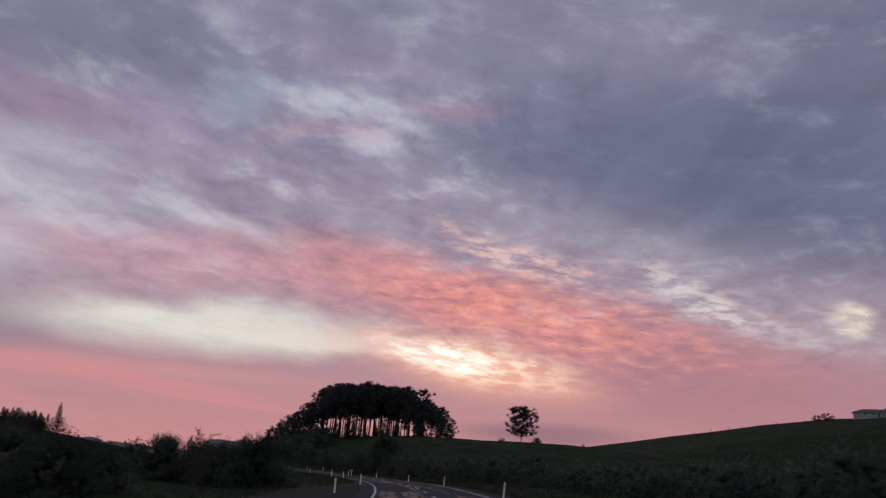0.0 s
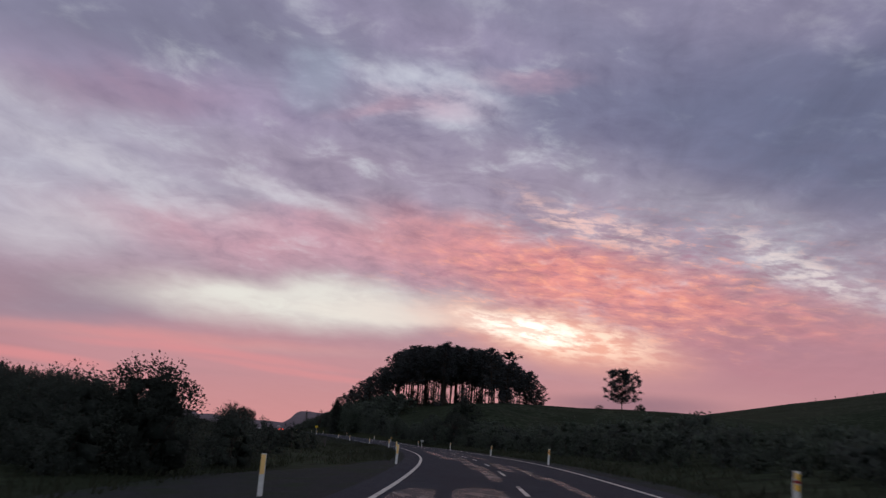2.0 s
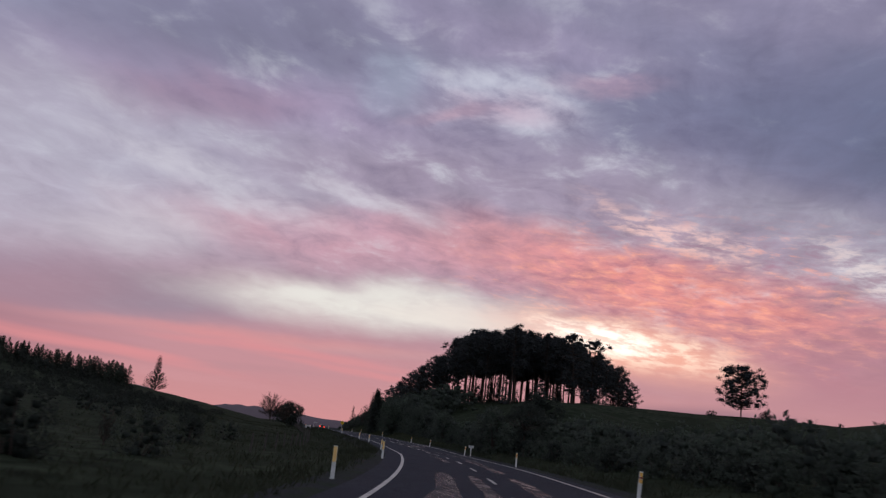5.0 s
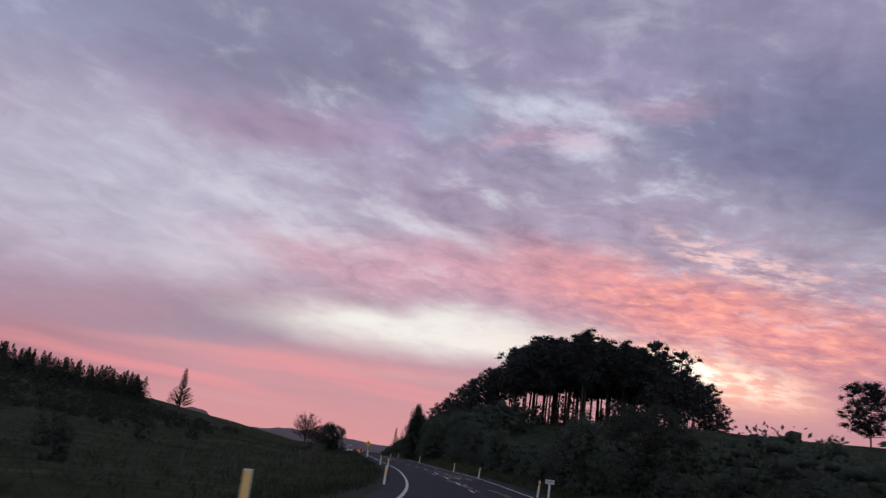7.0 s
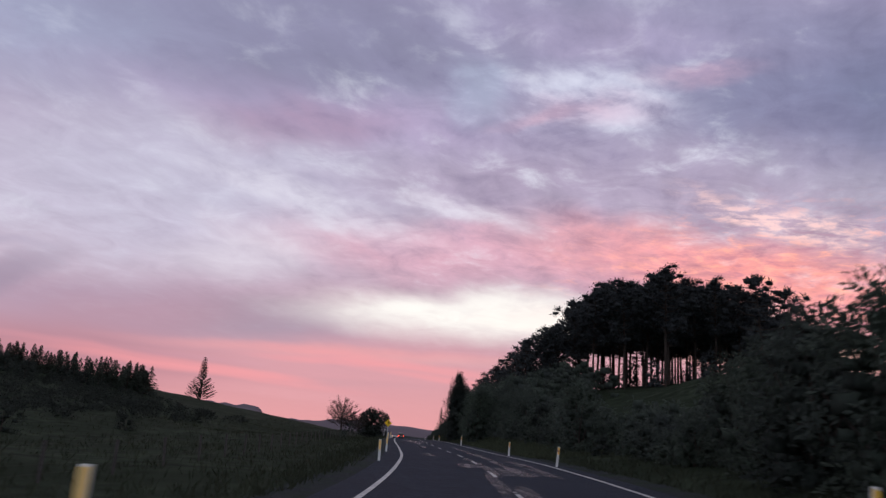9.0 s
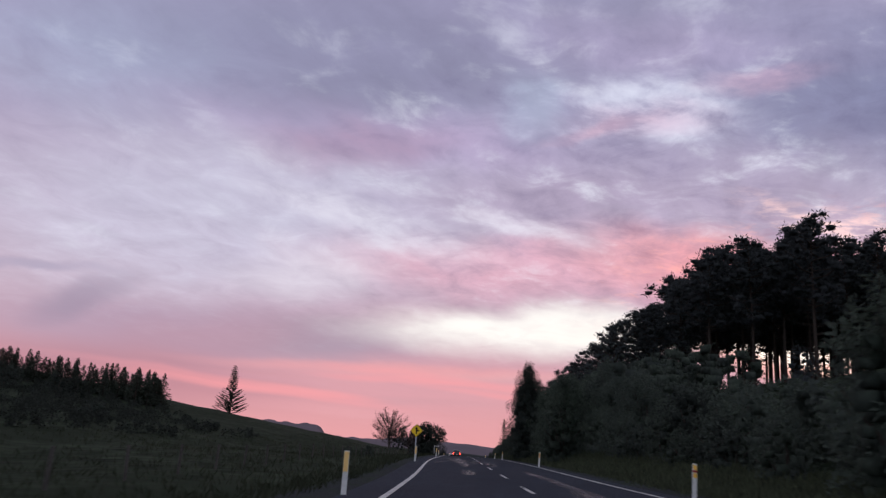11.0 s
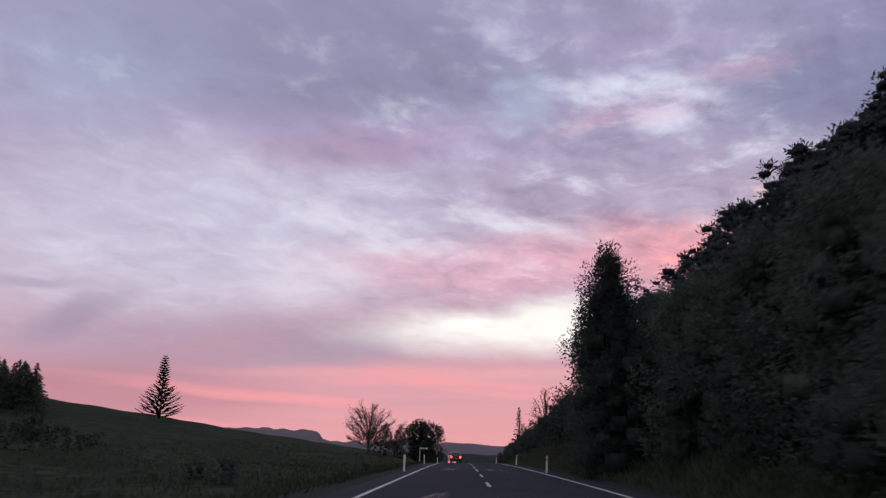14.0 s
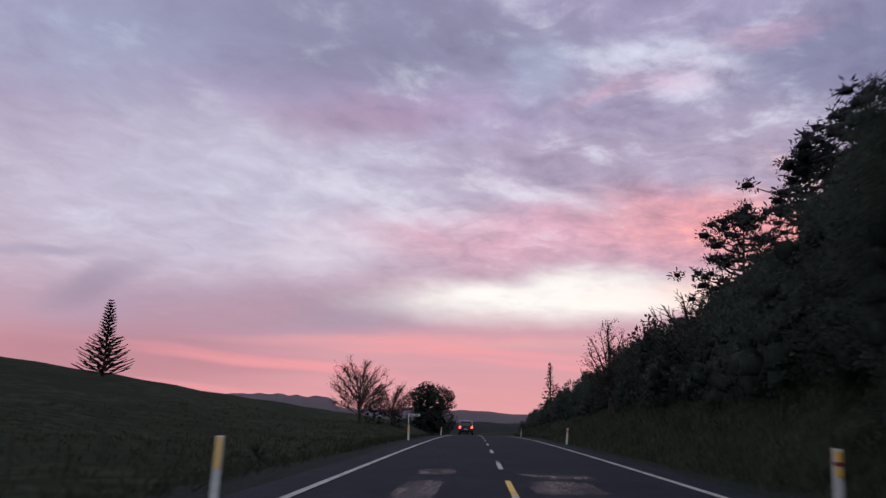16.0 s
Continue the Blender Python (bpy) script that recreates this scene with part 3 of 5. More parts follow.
def thing(name, wood, crown, wood_mat, crown_mat, wood_name="trunk", crown_name="crown"):
    top = new(name)
    if wood:
        part_mesh(wood_name, smooth(raw_mesh(wood_name, *joined(wood))), wood_mat, top)
    if crown:
        part_mesh(crown_name, leaf_mesh(crown_name, crown), crown_mat, top)
    return top


def puffs_of(centres, radii, per, size, rng, flat=0.7, slim=0.3, fill=0.5, lift=0.35):
    """Foliage in rounded puffs: a dense heart with needles or leaves standing out all over it."""
    n = len(centres)
    cs, rs = np.repeat(centres, per, 0), np.repeat(radii, per)
    d = unit(rng.normal(size=(n * per, 3)))
    r = rs * (0.35 + 0.75 * rng.random(n * per))
    pts = cs + d * r[:, None] * np.array([1, 1, flat])
    dirs = unit(d + rng.normal(size=d.shape) * 0.8 + np.array([0, 0, lift]))
    return [leaves(pts, size * (0.6 + 0.8 * rng.random(n * per)), dirs, rng, slim), cores(centres, radii, rng, flat, fill)]


def pine_tree(seed, h=20.0, bare=0.42, spread=4.0, limbs=38, per=30, size=0.47, puff=0.95, open_=0.0):
    """A tall pine: bare trunk below, uneven heavy limbs with flattened needle puffs above."""
    rng = np.random.default_rng(seed)
    bend = rng.normal(size=2) * 0.5
    trunk = [(bend[0] * s * s, bend[1] * s * s, h * 0.97 * s) for s in np.linspace(0, 1, 7)]
    wood = [tube(trunk, [0.0115 * h * (1 - 0.8 * s) + 0.02 for s in np.linspace(0, 1, 7)], 7)]
    cs, rs = [], []
    for i in range(limbs):
        k = (i + rng.random()) / limbs
        s = bare + (1 - bare) * k
        reach = spread * (0.5 + 0.62 * math.sin(math.pi * min(1, 0.25 + 0.62 * k))) * (0.5 + 0.6 * rng.random())
        reach *= 1.0 if k < 0.82 else 1.0 - 3.2 * (k - 0.82)
        a = i * 2.4 + rng.normal() * 0.5
        p0 = np.array([bend[0] * s * s, bend[1] * s * s, h * 0.95 * s])
        p1 = p0 + np.array([math.cos(a) * reach, math.sin(a) * reach, 0.28 * reach + rng.normal() * 0.25])
        mid = (p0 + p1) / 2 - np.array([0, 0, 0.10 * reach])
        wood.append(tube((p0, mid, p1), (0.11, 0.07, 0.03), 4))
        for q, grow in ((1.0, 1.0), (0.66, 0.9), (0.34, 0.75)):
            if q < 0.5 and rng.random() < open_ + 0.3 or q < 0.9 and rng.random() < open_:
                continue
            c = p0 * (1 - q) ** 2 + 2 * mid * q * (1 - q) + p1 * q * q + rng.normal(size=3) * np.array([0.35, 0.35, 0.15])
            cs.append(c + np.array([0, 0, 0.15]))
            rs.append(puff * grow * (0.7 + 0.6 * rng.random()))
    cs.append(np.array([bend[0], bend[1], h * 0.97]))
    rs.append(puff * 0.8)
    for i in range(12):                     # dead snags on the bare trunk
        s = 0.15 + max(0.05, bare - 0.15) * rng.random()
        a = rng.random() * 2 * math.pi
        p0 = np.array([0, 0, h * s])
        wood.append(tube((p0, p0 + np.array([math.cos(a) * 1.2, math.sin(a) * 1.2, 0.15])), (0.05, 0.015), 4))
    return thing("pine_tree", wood, puffs_of(np.array(cs), np.array(rs), per, size, rng, 0.6, 0.3, 0.56), M_BARK, M_PINE)


def conifer(seed, h=8.0, base=1.6, tiers=16, per=26, size=0.5, name="conifer", mat=None, droop=-0.15, limbs=6):
    """A pointed young conifer with whorls of boughs."""
    rng = np.random.default_rng(seed)
    wood = [tube([(0, 0, 0), (0, 0, h * 0.5), (0, 0, h)], (0.14, 0.08, 0.015), 6)]
    pts, dirs, sz = [], [], []
    for i in range(tiers):
        s = (i + 0.6) / tiers
        z, reach = h * (0.08 + 0.9 * s), base * (1 - s) ** 1.15 + 0.14
        for k in range(6):
            a = rng.random() * 6.283
            r = reach * (0.7 + 0.45 * rng.random())
            tip = np.array([math.cos(a) * r, math.sin(a) * r, droop * r + 0.15])
            if k < limbs:
                wood.append(tube(((0, 0, z), np.array([0, 0, z]) + tip), (0.025, 0.008), 3))
            for j in range(per // 4):
                q = rng.random()
                pts.append(np.array([0, 0, z]) + tip * q + rng.normal(size=3) * 0.06)
                dirs.append(tip * 0.6 + rng.normal(size=3) * 0.35)
                sz.append(size * (1 - 0.5 * s) * (0.5 + 0.6 * rng.random()))
    crown = [leaves(np.array(pts), np.array(sz), unit(np.array(dirs)), rng, 0.35)]
    return thing(name, wood, crown, M_BARK, mat or M_CONIFER)


def araucaria(seed, h=13.0):
    """A layered island pine: a narrow bare-looking spire over broad fanned boughs."""
    rng = np.random.default_rng(seed)
    wood = [tube([(0, 0, 0), (0.05, 0, h * 0.5), (0, 0, h)], (0.28, 0.16, 0.03), 7)]
    pts, dirs, sz = [], [], []
    tiers = 25
    for i in range(tiers):
        s = i / (tiers - 1)
        z = h * (0.05 + 0.93 * s)
        reach = 4.9 * (1 - s) ** 0.8 if s < 0.5 else 2.1 * (1 - s) ** 0.62
        if 0.28 < s < 0.5:
            reach *= 0.9
        reach += 0.15
        for k in range(7):
            a = k * 6.283 / 7 + i * 0.45 + rng.normal() * 0.12
            r = reach * (0.8 + 0.3 * rng.random())
            rise = 0.30 if s < 0.5 else 0.42
            d = np.array([math.cos(a), math.sin(a), 0.0])
            p = [np.array([0, 0, z]) + d * r * q + np.array([0, 0, rise * r * q * q - 0.04 * r]) for q in (0, 0.5, 1.0)]
            wood.append(tube(p, (0.045, 0.03, 0.012), 4))
            for j in range(max(14, int(40 * r))):
                q = 0.25 + 0.75 * rng.random()
                c = np.array([0, 0, z]) + d * r * q + np.array([0, 0, rise * r * q * q - 0.04 * r])
                pts.append(c)
                dirs.append(d * 0.7 + np.array([-d[1], d[0], 0]) * rng.normal() * 0.8 + np.array([0, 0, 0.35]))
                sz.append(0.5 * (0.6 + 0.6 * rng.random()))
    crown = [leaves(np.array(pts), np.array(sz), unit(np.array(dirs)), rng, 0.28)]
    return thing("island_pine", wood, crown, M_BARK, M_CONIFER, "trunk", "crown")


def shrub(seed, h=4.0, w=2.6, lobes=24, per=60, size=0.2, mat=None, name="shrub", slim=0.5, lobe=0.30, waist=0.35, ragged=0.2):
    """A bush or leafy tree: several stems, and a domed crown of rounded lobes of small leaves down to the ground."""
    rng = np.random.default_rng(seed)
    wood, cs, rs = [], [], []
    for i in range(lobes):
        e = (i + rng.random()) / lobes
        a = i * 2.4 + rng.normal() * 0.4
        out = math.sqrt(max(0.0, 1 - ((e - waist) / (1.02 - waist)) ** 2)) if e > waist else 0.82 + 0.18 * e / waist
        big = lobe * min(w, 0.6 * h) * (0.75 + 0.5 * rng.random()) * (1.15 - 0.45 * e)
        rad = max(0.0, w * out * (1 - ragged * rng.random()) - 0.6 * big) * (0.45 if i % 4 == 3 else 1.0)
        c = np.array([math.cos(a) * rad, math.sin(a) * rad, max(0.6 * big, (h - 0.7 * big) * e)])
        cs.append(c), rs.append(big)
        if i % 3 == 0:
            wood.append(tube(((rng.normal() * 0.15, rng.normal() * 0.15, 0), c * np.array([0.45, 0.45, 0.6]), c), (0.06, 0.04, 0.015), 4))
    crown = puffs_of(np.array(cs), np.array(rs), per, size, rng, 0.9, slim, 0.1, 0.15)[:1]
    crown.append(cores(np.array(cs) * np.array([0.62, 0.62, 0.9]), np.array(rs), rng, 0.9, 0.62))
    tips = np.array(cs)[np.argsort([-c[2] for c in cs])[: max(3, lobes // 3)]]
    crown.append(clump_leaves(tips + np.array([0, 0, 0.05 * h]), np.full(len(tips), 0.55 * lobe * min(w, 0.6 * h)), per // 2, size, rng, 1.5, slim))
    return thing(name, wood, crown, M_TWIG, mat or M_SHRUB, "stem", "foliage")


def bare_tree(seed, h=9.0, w=3.4, name="bare_tree", leafy=0, twigs=420):
    """A leafless tree: limbs that fork from low on the bole and fill an upright oval with fine twigs."""
    rng = np.random.default_rng(seed)
    wood, tips = [tube(((0, 0, 0), (0.05, 0.03, 0.12 * h), (0, 0.05, 0.3 * h)), (0.026 * h, 0.02 * h, 0.014 * h), 7)], []
    wood.append(tube(((0, 0.05, 0.3 * h), (0.1, 0, 0.55 * h), (0, 0, 0.8 * h)), (0.014 * h, 0.009 * h, 0.004 * h), 6))
    limbs = []
    for i in range(26):
        a, s = i * 2.4 + rng.random(), -0.75 + 1.65 * (i + rng.random()) / 26
        r = math.sqrt(max(0.05, 1 - s * s)) * (0.75 + 0.3 * rng.random())
        end = np.array([math.cos(a) * r * w, math.sin(a) * r * w, h * (0.56 + 0.42 * s)])
        base = np.array([0, 0.04, max(0.12 * h, end[2] * 0.42)])
        mid = base * 0.5 + end * 0.5 + np.array([0, 0, 0.03 * h])
        wood.append(tube((base, mid, end), (0.009 * h, 0.006 * h, 0.003 * h), 5))
        limbs.append((base, mid, end))
    for i in range(twigs):
        b, m, e = limbs[rng.integers(len(limbs))]
        q = 0.25 + 0.75 * rng.random()
        p = b * (1 - q) ** 2 + 2 * m * q * (1 - q) + e * q * q
        d = unit(np.array([p[0] / w, p[1] / w, 0.7]) + rng.normal(size=3) * 0.5)
        ln = h * (0.05 + 0.09 * rng.random())
        tip = p + d * ln + np.array([0, 0, 0.15 * ln])
        rr = 0.0022 * h + 0.012
        wood.append(tube((p, (p + tip) / 2 + rng.normal(size=3) * 0.05 * ln, tip), (rr, rr * 0.8, rr * 0.4), 3))
        for _ in range(2):
            t2 = p + (tip - p) * (0.4 + 0.5 * rng.random())
            e2 = t2 + unit(d + rng.normal(size=3) * 0.6) * ln * 0.55
            wood.append(tube((t2, e2), (rr * 0.7, rr * 0.3), 3))
            tips.append(e2)
        tips.append(tip)
    crown = [clump_leaves(np.array(tips), np.full(len(tips), 0.03 * h), leafy, 0.012 * h + 0.05, rng)] if leafy else []
    return thing(name, wood, crown, M_TWIG, M_BUSH, "trunk", "foliage")


def put(ob, x, y, turn=0.0, scale=1.0, sink=0.1, label="", category="", group="", tall=1.0):
    """A copy of a built plant at a place on the ground."""
    m = Matrix.Translation((x, y, float(height(x, y)) - sink)) @ Matrix.Rotation(turn, 4, "Z")
    c = copy_thing(ob, m)
    c.scale = (scale, scale, scale * tall)
    return tagged(c, label, category, group)


def drop(ob):
    for o in (*ob.children_recursive, ob):
        bpy.data.objects.remove(o)


rnd = random.Random(7)
# the grove on the knoll
pines = [pine_tree(11, 20, 0.42, 3.5), pine_tree(12, 20, 0.48, 3.3), pine_tree(13, 20, 0.38, 3.7), pine_tree(14, 20, 0.45, 3.4), pine_tree(15, 20, 0.34, 3.5)]
edge_pines = [pine_tree(21, 14, 0.10, 3.9, 32, 40, 0.40, 0.95, 0.15), pine_tree(22, 14, 0.14, 3.5, 30, 40, 0.40, 0.95, 0.2)]


def dome(x):
    return float(np.interp(x, (12, 18, 24, 31, 42, 58, 72, 80, 88, 95, 101), (15.5, 20, 27, 33.8, 36.0, 37.6, 36.4, 33.6, 29.8, 25.2, 20)))


OUTLINE = ((13, 29), (20, 21), (30, 12), (48, 5), (60, 8), (78, 27), (97, 50), (84, 68), (48, 68), (26, 42), (17, 33))


def inside(x, y):
    hit = False
    for (x0, y0), (x1, y1) in zip(OUTLINE, OUTLINE[1:] + OUTLINE[:1]):
        if (y0 > y) != (y1 > y) and x < (x1 - x0) * (y - y0) / (y1 - y0) + x0:
            hit = not hit
    return hit


spots = [(92, 47), (88, 44), (90, 53), (86, 49), (84, 40), (93, 54), (80, 34), (82, 45), (14.6, 28.5), (96.0, 50.0), (22.0, 35.0), (18.5, 30.0)]
while len(spots) < 102:
    x, y = rnd.uniform(14, 98), rnd.uniform(4, 69)
    if inside(x, y) and all((x - p) ** 2 + (y - q) ** 2 > 12.5 for p, q in spots):
        spots.append((x, y))
for x, y in spots:
    near = (y + 127) / 172 if x < 30 else 1.0           # the near flank slopes down to the road
    flank = 0.95 * x + 0.9 if x < 34 else 99.0          # the skyline falls with the slope towards the road
    h = (min(flank, dome(x / near) * near) - max(0.0, 45 - y) * 0.003 * max(0, x - 22)) * (1.0 - 0.06 * rnd.random() ** 1.6) - float(height(x, y))
    edge = x < 21 or x > 88 or x > 56 and y < 10 + 0.95 * (x - 56)
    src, base = (rnd.choice(edge_pines), 14) if edge else (rnd.choice(pines), 20)
    k = max(0.35, h / base)
    put(src, x, y, rnd.random() * 6.283, k * (0.98 if not edge else 1.05), 0.2, "tall dark pine with a bare trunk in the hilltop grove", "pine tree", "grove pines", 1.0)
under = [shrub(35, 4, 2.0, 14, 30, 0.3, M_PINE, "understorey_shrub"), shrub(36, 4, 1.6, 14, 30, 0.3, M_PINE, "understorey_shrub")]
for i in range(44):
    x, y = rnd.uniform(16, 94), rnd.uniform(6, 66)
    if inside(x, y):
        put(rnd.choice(under), x, y, rnd.random() * 6.283, rnd.uniform(0.6, 1.5), 0.1, "dark shrub growing among the grove trunks", "shrub", "grove understorey", rnd.uniform(0.8, 1.5))
for ob in under:
    drop(ob)
lone_pine = pine_tree(37, 13.8, 0.14, 5.9, 74, 70, 0.42, 1.0, 0.12)
put(lone_pine, 105.3, 0.5, 0.6, 1.0, 0.2, "lone spreading pine on the grassy hilltop", "pine tree")
for ob in (*pines, *edge_pines, lone_pine):
    drop(ob)

# the plantation on the left-hand slope, and the island pine beyond it
young = [conifer(41, 8, 3.2, 20, 20, 0.95, limbs=1), conifer(42, 8, 2.7, 20, 20, 0.95, limbs=1), conifer(43, 8, 3.4, 20, 20, 0.95, limbs=1)]
for i in range(230):
    u, v = rnd.random(), rnd.random()
    x, y = -72.5 - 75 * u, 86 + 16 * v - 42 * u * v - 12 * u
    top = float(np.interp(x, (-150, -115, -97, -85, -76, -71), (19.5, 18.3, 16.6, 15.6, 14.6, 13.9))) + 0.5 - 2.6 * rnd.random() ** 1.4 - 1.0 * (rnd.random() < 0.4)
    h = max(3.5, top - float(height(x, y)))
    put(rnd.choice(young), x, y, rnd.random() * 6.283, h / 8, 0.1, "dark young conifer packed in a hillside plantation", "conifer", "plantation conifers", 1.0)
for i in range(60):
    x, y = -98 - 52 * rnd.random(), 44 + 34 * rnd.random()
    put(rnd.choice(young), x, y, rnd.random() * 6.283, rnd.uniform(0.35, 0.7), 0.1, "dark young conifer on the slope below the plantation", "conifer", "plantation conifers", rnd.uniform(0.9, 1.2))
put(young[1], -71.3, 88.4, 0.3, (14.2 - float(height(-71.3, 88.4))) / 8, 0.1, "dark young conifer at the end of the plantation", "conifer", "plantation conifers")
for ob in young:
    drop(ob)
isle = araucaria(51, 14.5)
put(isle, -71.4, 140.8, 0.4, 1.0, 0.15, "island pine with a narrow spire above fanned boughs", "pine tree")
drop(isle)
# the two trees by the straight
bt = bare_tree(61, 11.6, 5.4, leafy=2, twigs=900)
put(bt, -23.8, 142.7, 0.0, 1.0, 0.1, "leafless tree with fine upswept twigs beside the road", "bare tree")
put(bt, -18.2, 147.0, 2.0, 0.68, 0.1, "small leafless tree beside the road", "bare tree")
drop(bt)
rt = shrub(62, 13.2, 9.0, 110, 90, 0.5, M_BUSH, "round_tree", 0.5, 0.19, 0.55, 0.55)
put(rt, -16.7, 219.0, 0.0, 1.0, 0.1, "dark round-headed tree beside the road", "tree")
drop(rt)

# ---- scrub on the cut bank to the right of the road ----
plain = [shrub(171, 4, 2.5, 22, 38, 0.25), shrub(172, 4, 2.9, 23, 38, 0.25, M_BUSH), shrub(173, 4, 2.3, 21, 38, 0.25)]
kinds = [shrub(71, 4, 2.5, 32, 110, 0.14), shrub(72, 4, 2.2, 30, 110, 0.14), shrub(73, 4, 2.9, 33, 110, 0.14), shrub(74, 4, 2.3, 32, 110, 0.14, M_BUSH)]
STOCK_Y = (-300, -206, -197, -178, -165, -130, -122, -100, -85, -45, -34, -26, -4, 8, 22, 34, 55, 80, 160)
STOCK_H = (1.3, 1.5, 2.3, 2.6, 2.1, 2.4, 3.3, 3.4, 2.6, 3.2, 4.4, 5.4, 5.4, 5.6, 5.2, 4.3, 3.5, 3.1, 3.0)
thicket = []                                    # places of the scrub behind the first rows
for row, o in enumerate((10.0, 12.0, 14.6, 17.5, 21.5, 26.0)):
    y = -262.0 + rnd.random() * 3
    while y < 165:
        h = float(np.interp(y, STOCK_Y, STOCK_H)) * (0.78 + 0.44 * rnd.random())
        step = (2.6 + 0.3 * row) * (0.8 + 0.4 * rnd.random())
        deep = 2 if y < -85 else 3 if y < -10 else 6
        if row < deep and y < 110 or row < 3:
            px, py, _ = on_road(y, o + rnd.uniform(-0.9, 0.9))
            h *= 0.7 if row == 0 else 1.0
            if row == 0 or row == 1 and y > -60:
                put(rnd.choice(kinds if -40 < y < 28 else plain), float(px), float(py), rnd.random() * 6.283, h / 4, 0.25, "dark leafy shrub in dense scrub on the road bank", "shrub", "bank scrub", 0.95 + 0.3 * rnd.random())
            else:
                thicket.append((float(px), float(py), h))
        y += step
for ob in (*kinds, *plain):
    drop(ob)


def thicket_mesh(places, seed, lumps=16, per=22, size=0.28, name="bank_thicket", dense=True):
    """Scrub too dense to count: lumpy crowns of leaves, one mesh."""
    rng = np.random.default_rng(seed)
    cs, rs = [], []
    for x, y, h in places:
        z, w = float(height(x, y)), 0.55 * h + 0.6
        for _ in range(lumps):
            a, e = rng.random() * 6.283, rng.random()
            rad = w * (0.2 + 0.75 * rng.random() ** 0.6) * (1 - 0.55 * e * e)
            cs.append((x + math.cos(a) * rad, y + math.sin(a) * rad, z + h * (0.05 + 0.88 * e)))
            rs.append(h * 0.19 * (0.7 + 0.8 * rng.random()))
    cs, rs = np.array(cs), np.array(rs)
    return leaf_mesh(name, puffs_of(cs, rs, per, size, rng, 0.85, 0.5, 0.5, 0.1) if dense else [clump_leaves(cs, rs, per, size, rng, 0.85, 0.5)])


# low rough scrub on the slope between the paddock and the plantation
rough = []
while len(rough) < 620:
    x, y = rnd.uniform(-112, -33), rnd.uniform(-58, 86)
    if y > 40 and x > -38 - 0.68 * (y - 40) or rnd.random() < 0.35 * (x < -80):
        continue
    rough.append((x, y, rnd.uniform(0.8, 1.5) * (1.0 + 0.7 * (rnd.random() < 0.25))))
tagged(part_mesh("slope_scrub", thicket_mesh(rough, 6, 8, 14, 0.3, "slope_scrub", False), M_ROUGH), "low dark scrub covering the slope below the plantation", "scrub", kind="stuff")
tagged(part_mesh("bank_thicket", thicket_mesh(thicket, 5), M_SHRUB), "dense dark scrub covering the road bank", "scrub", kind="stuff")
# near trees take the leaf colour with light painted in, far ones don't
tall = [shrub(75, 7, 2.7, 84, 190, 0.13, M_SHRUB_LIT, "roadside_tree", 0.42, 0.24, 0.35, 0.4), shrub(76, 7, 2.9, 86, 190, 0.13, M_SHRUB_LIT, "roadside_tree", 0.42, 0.24, 0.3, 0.4), shrub(77, 7, 2.5, 84, 190, 0.13, M_SHRUB_LIT, "roadside_tree", 0.4, 0.24, 0.4, 0.4)]
tall_far = [shrub(175, 7, 2.7, 44, 64, 0.28, M_SHRUB, "roadside_tree", 0.45, 0.26), shrub(176, 7, 2.9, 44, 64, 0.28, M_BUSH, "roadside_tree", 0.45, 0.26)]
for x, y, top, wide in ((8.0, -26.0, 7.4, 1.0), (8.8, -19.5, 8.0, 1.05), (9.2, -12.5, 8.3, 1.1), (8.8, -6.0, 8.2, 1.1), (7.6, 3.2, 9.4, 1.2), (10.2, 5.0, 9.8, 1.0), (7.8, 8.6, 9.3, 1.0), (8.3, 15.0, 8.6, 0.85),
                        (10.8, 17.0, 8.2, 0.9), (12.0, 22.0, 8.6, 0.9), (12.0, 28.0, 8.6, 0.9), (12.2, 34.0, 8.6, 0.9), (12.2, 42.0, 7.6, 0.9), (12.2, 52.0, 6.6, 0.9), (12.4, 62.0, 5.8, 0.9),
                        (13.4, -14.0, 9.4, 1.2), (14.0, -6.0, 10.2, 1.2), (18.0, 2.0, 10.8, 1.2), (22.0, 9.0, 13.0, 1.2), (25.5, 6.0, 14.0, 1.1), (16.0, 14.0, 11.0, 1.2), (18.5, 22.0, 13.0, 1.2), (11.5, 75.0, 5.6, 0.9),
                        (11.0, -71.0, 5.6, 0.85), (28.0, -68.0, 10.4, 1.5), (10.0, -109.0, 5.2, 0.95), (10.8, -104.0, 5.4, 1.0), (11.6, -99.0, 4.9, 0.8), (12.6, -94.0, 5.0, 0.8)):
    k = (top - float(height(x, y))) / 7
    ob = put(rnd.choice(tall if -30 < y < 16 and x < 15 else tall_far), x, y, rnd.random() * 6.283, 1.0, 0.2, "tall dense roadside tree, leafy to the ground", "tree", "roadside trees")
    ob.scale = (wide * (0.55 + 0.45 * k), wide * (0.55 + 0.45 * k), k)
spiky = shrub(78, 10.8, 3.2, 130, 190, 0.15, M_BUSH, "roadside_tree", 0.4, 0.26, 0.05, 0.6)
put(spiky, 6.7, 0.9, 0.4, 1.0, 0.2, "tall ragged tree rising above the roadside scrub", "tree", "roadside trees")
for ob in (*tall, *tall_far, spiky):
    drop(ob)
slope = [pine_tree(81, 10, 0.15, 2.7, 44, 60, 0.28, 0.55, 0.2), pine_tree(82, 10, 0.2, 2.4, 42, 60, 0.28, 0.55, 0.2)]
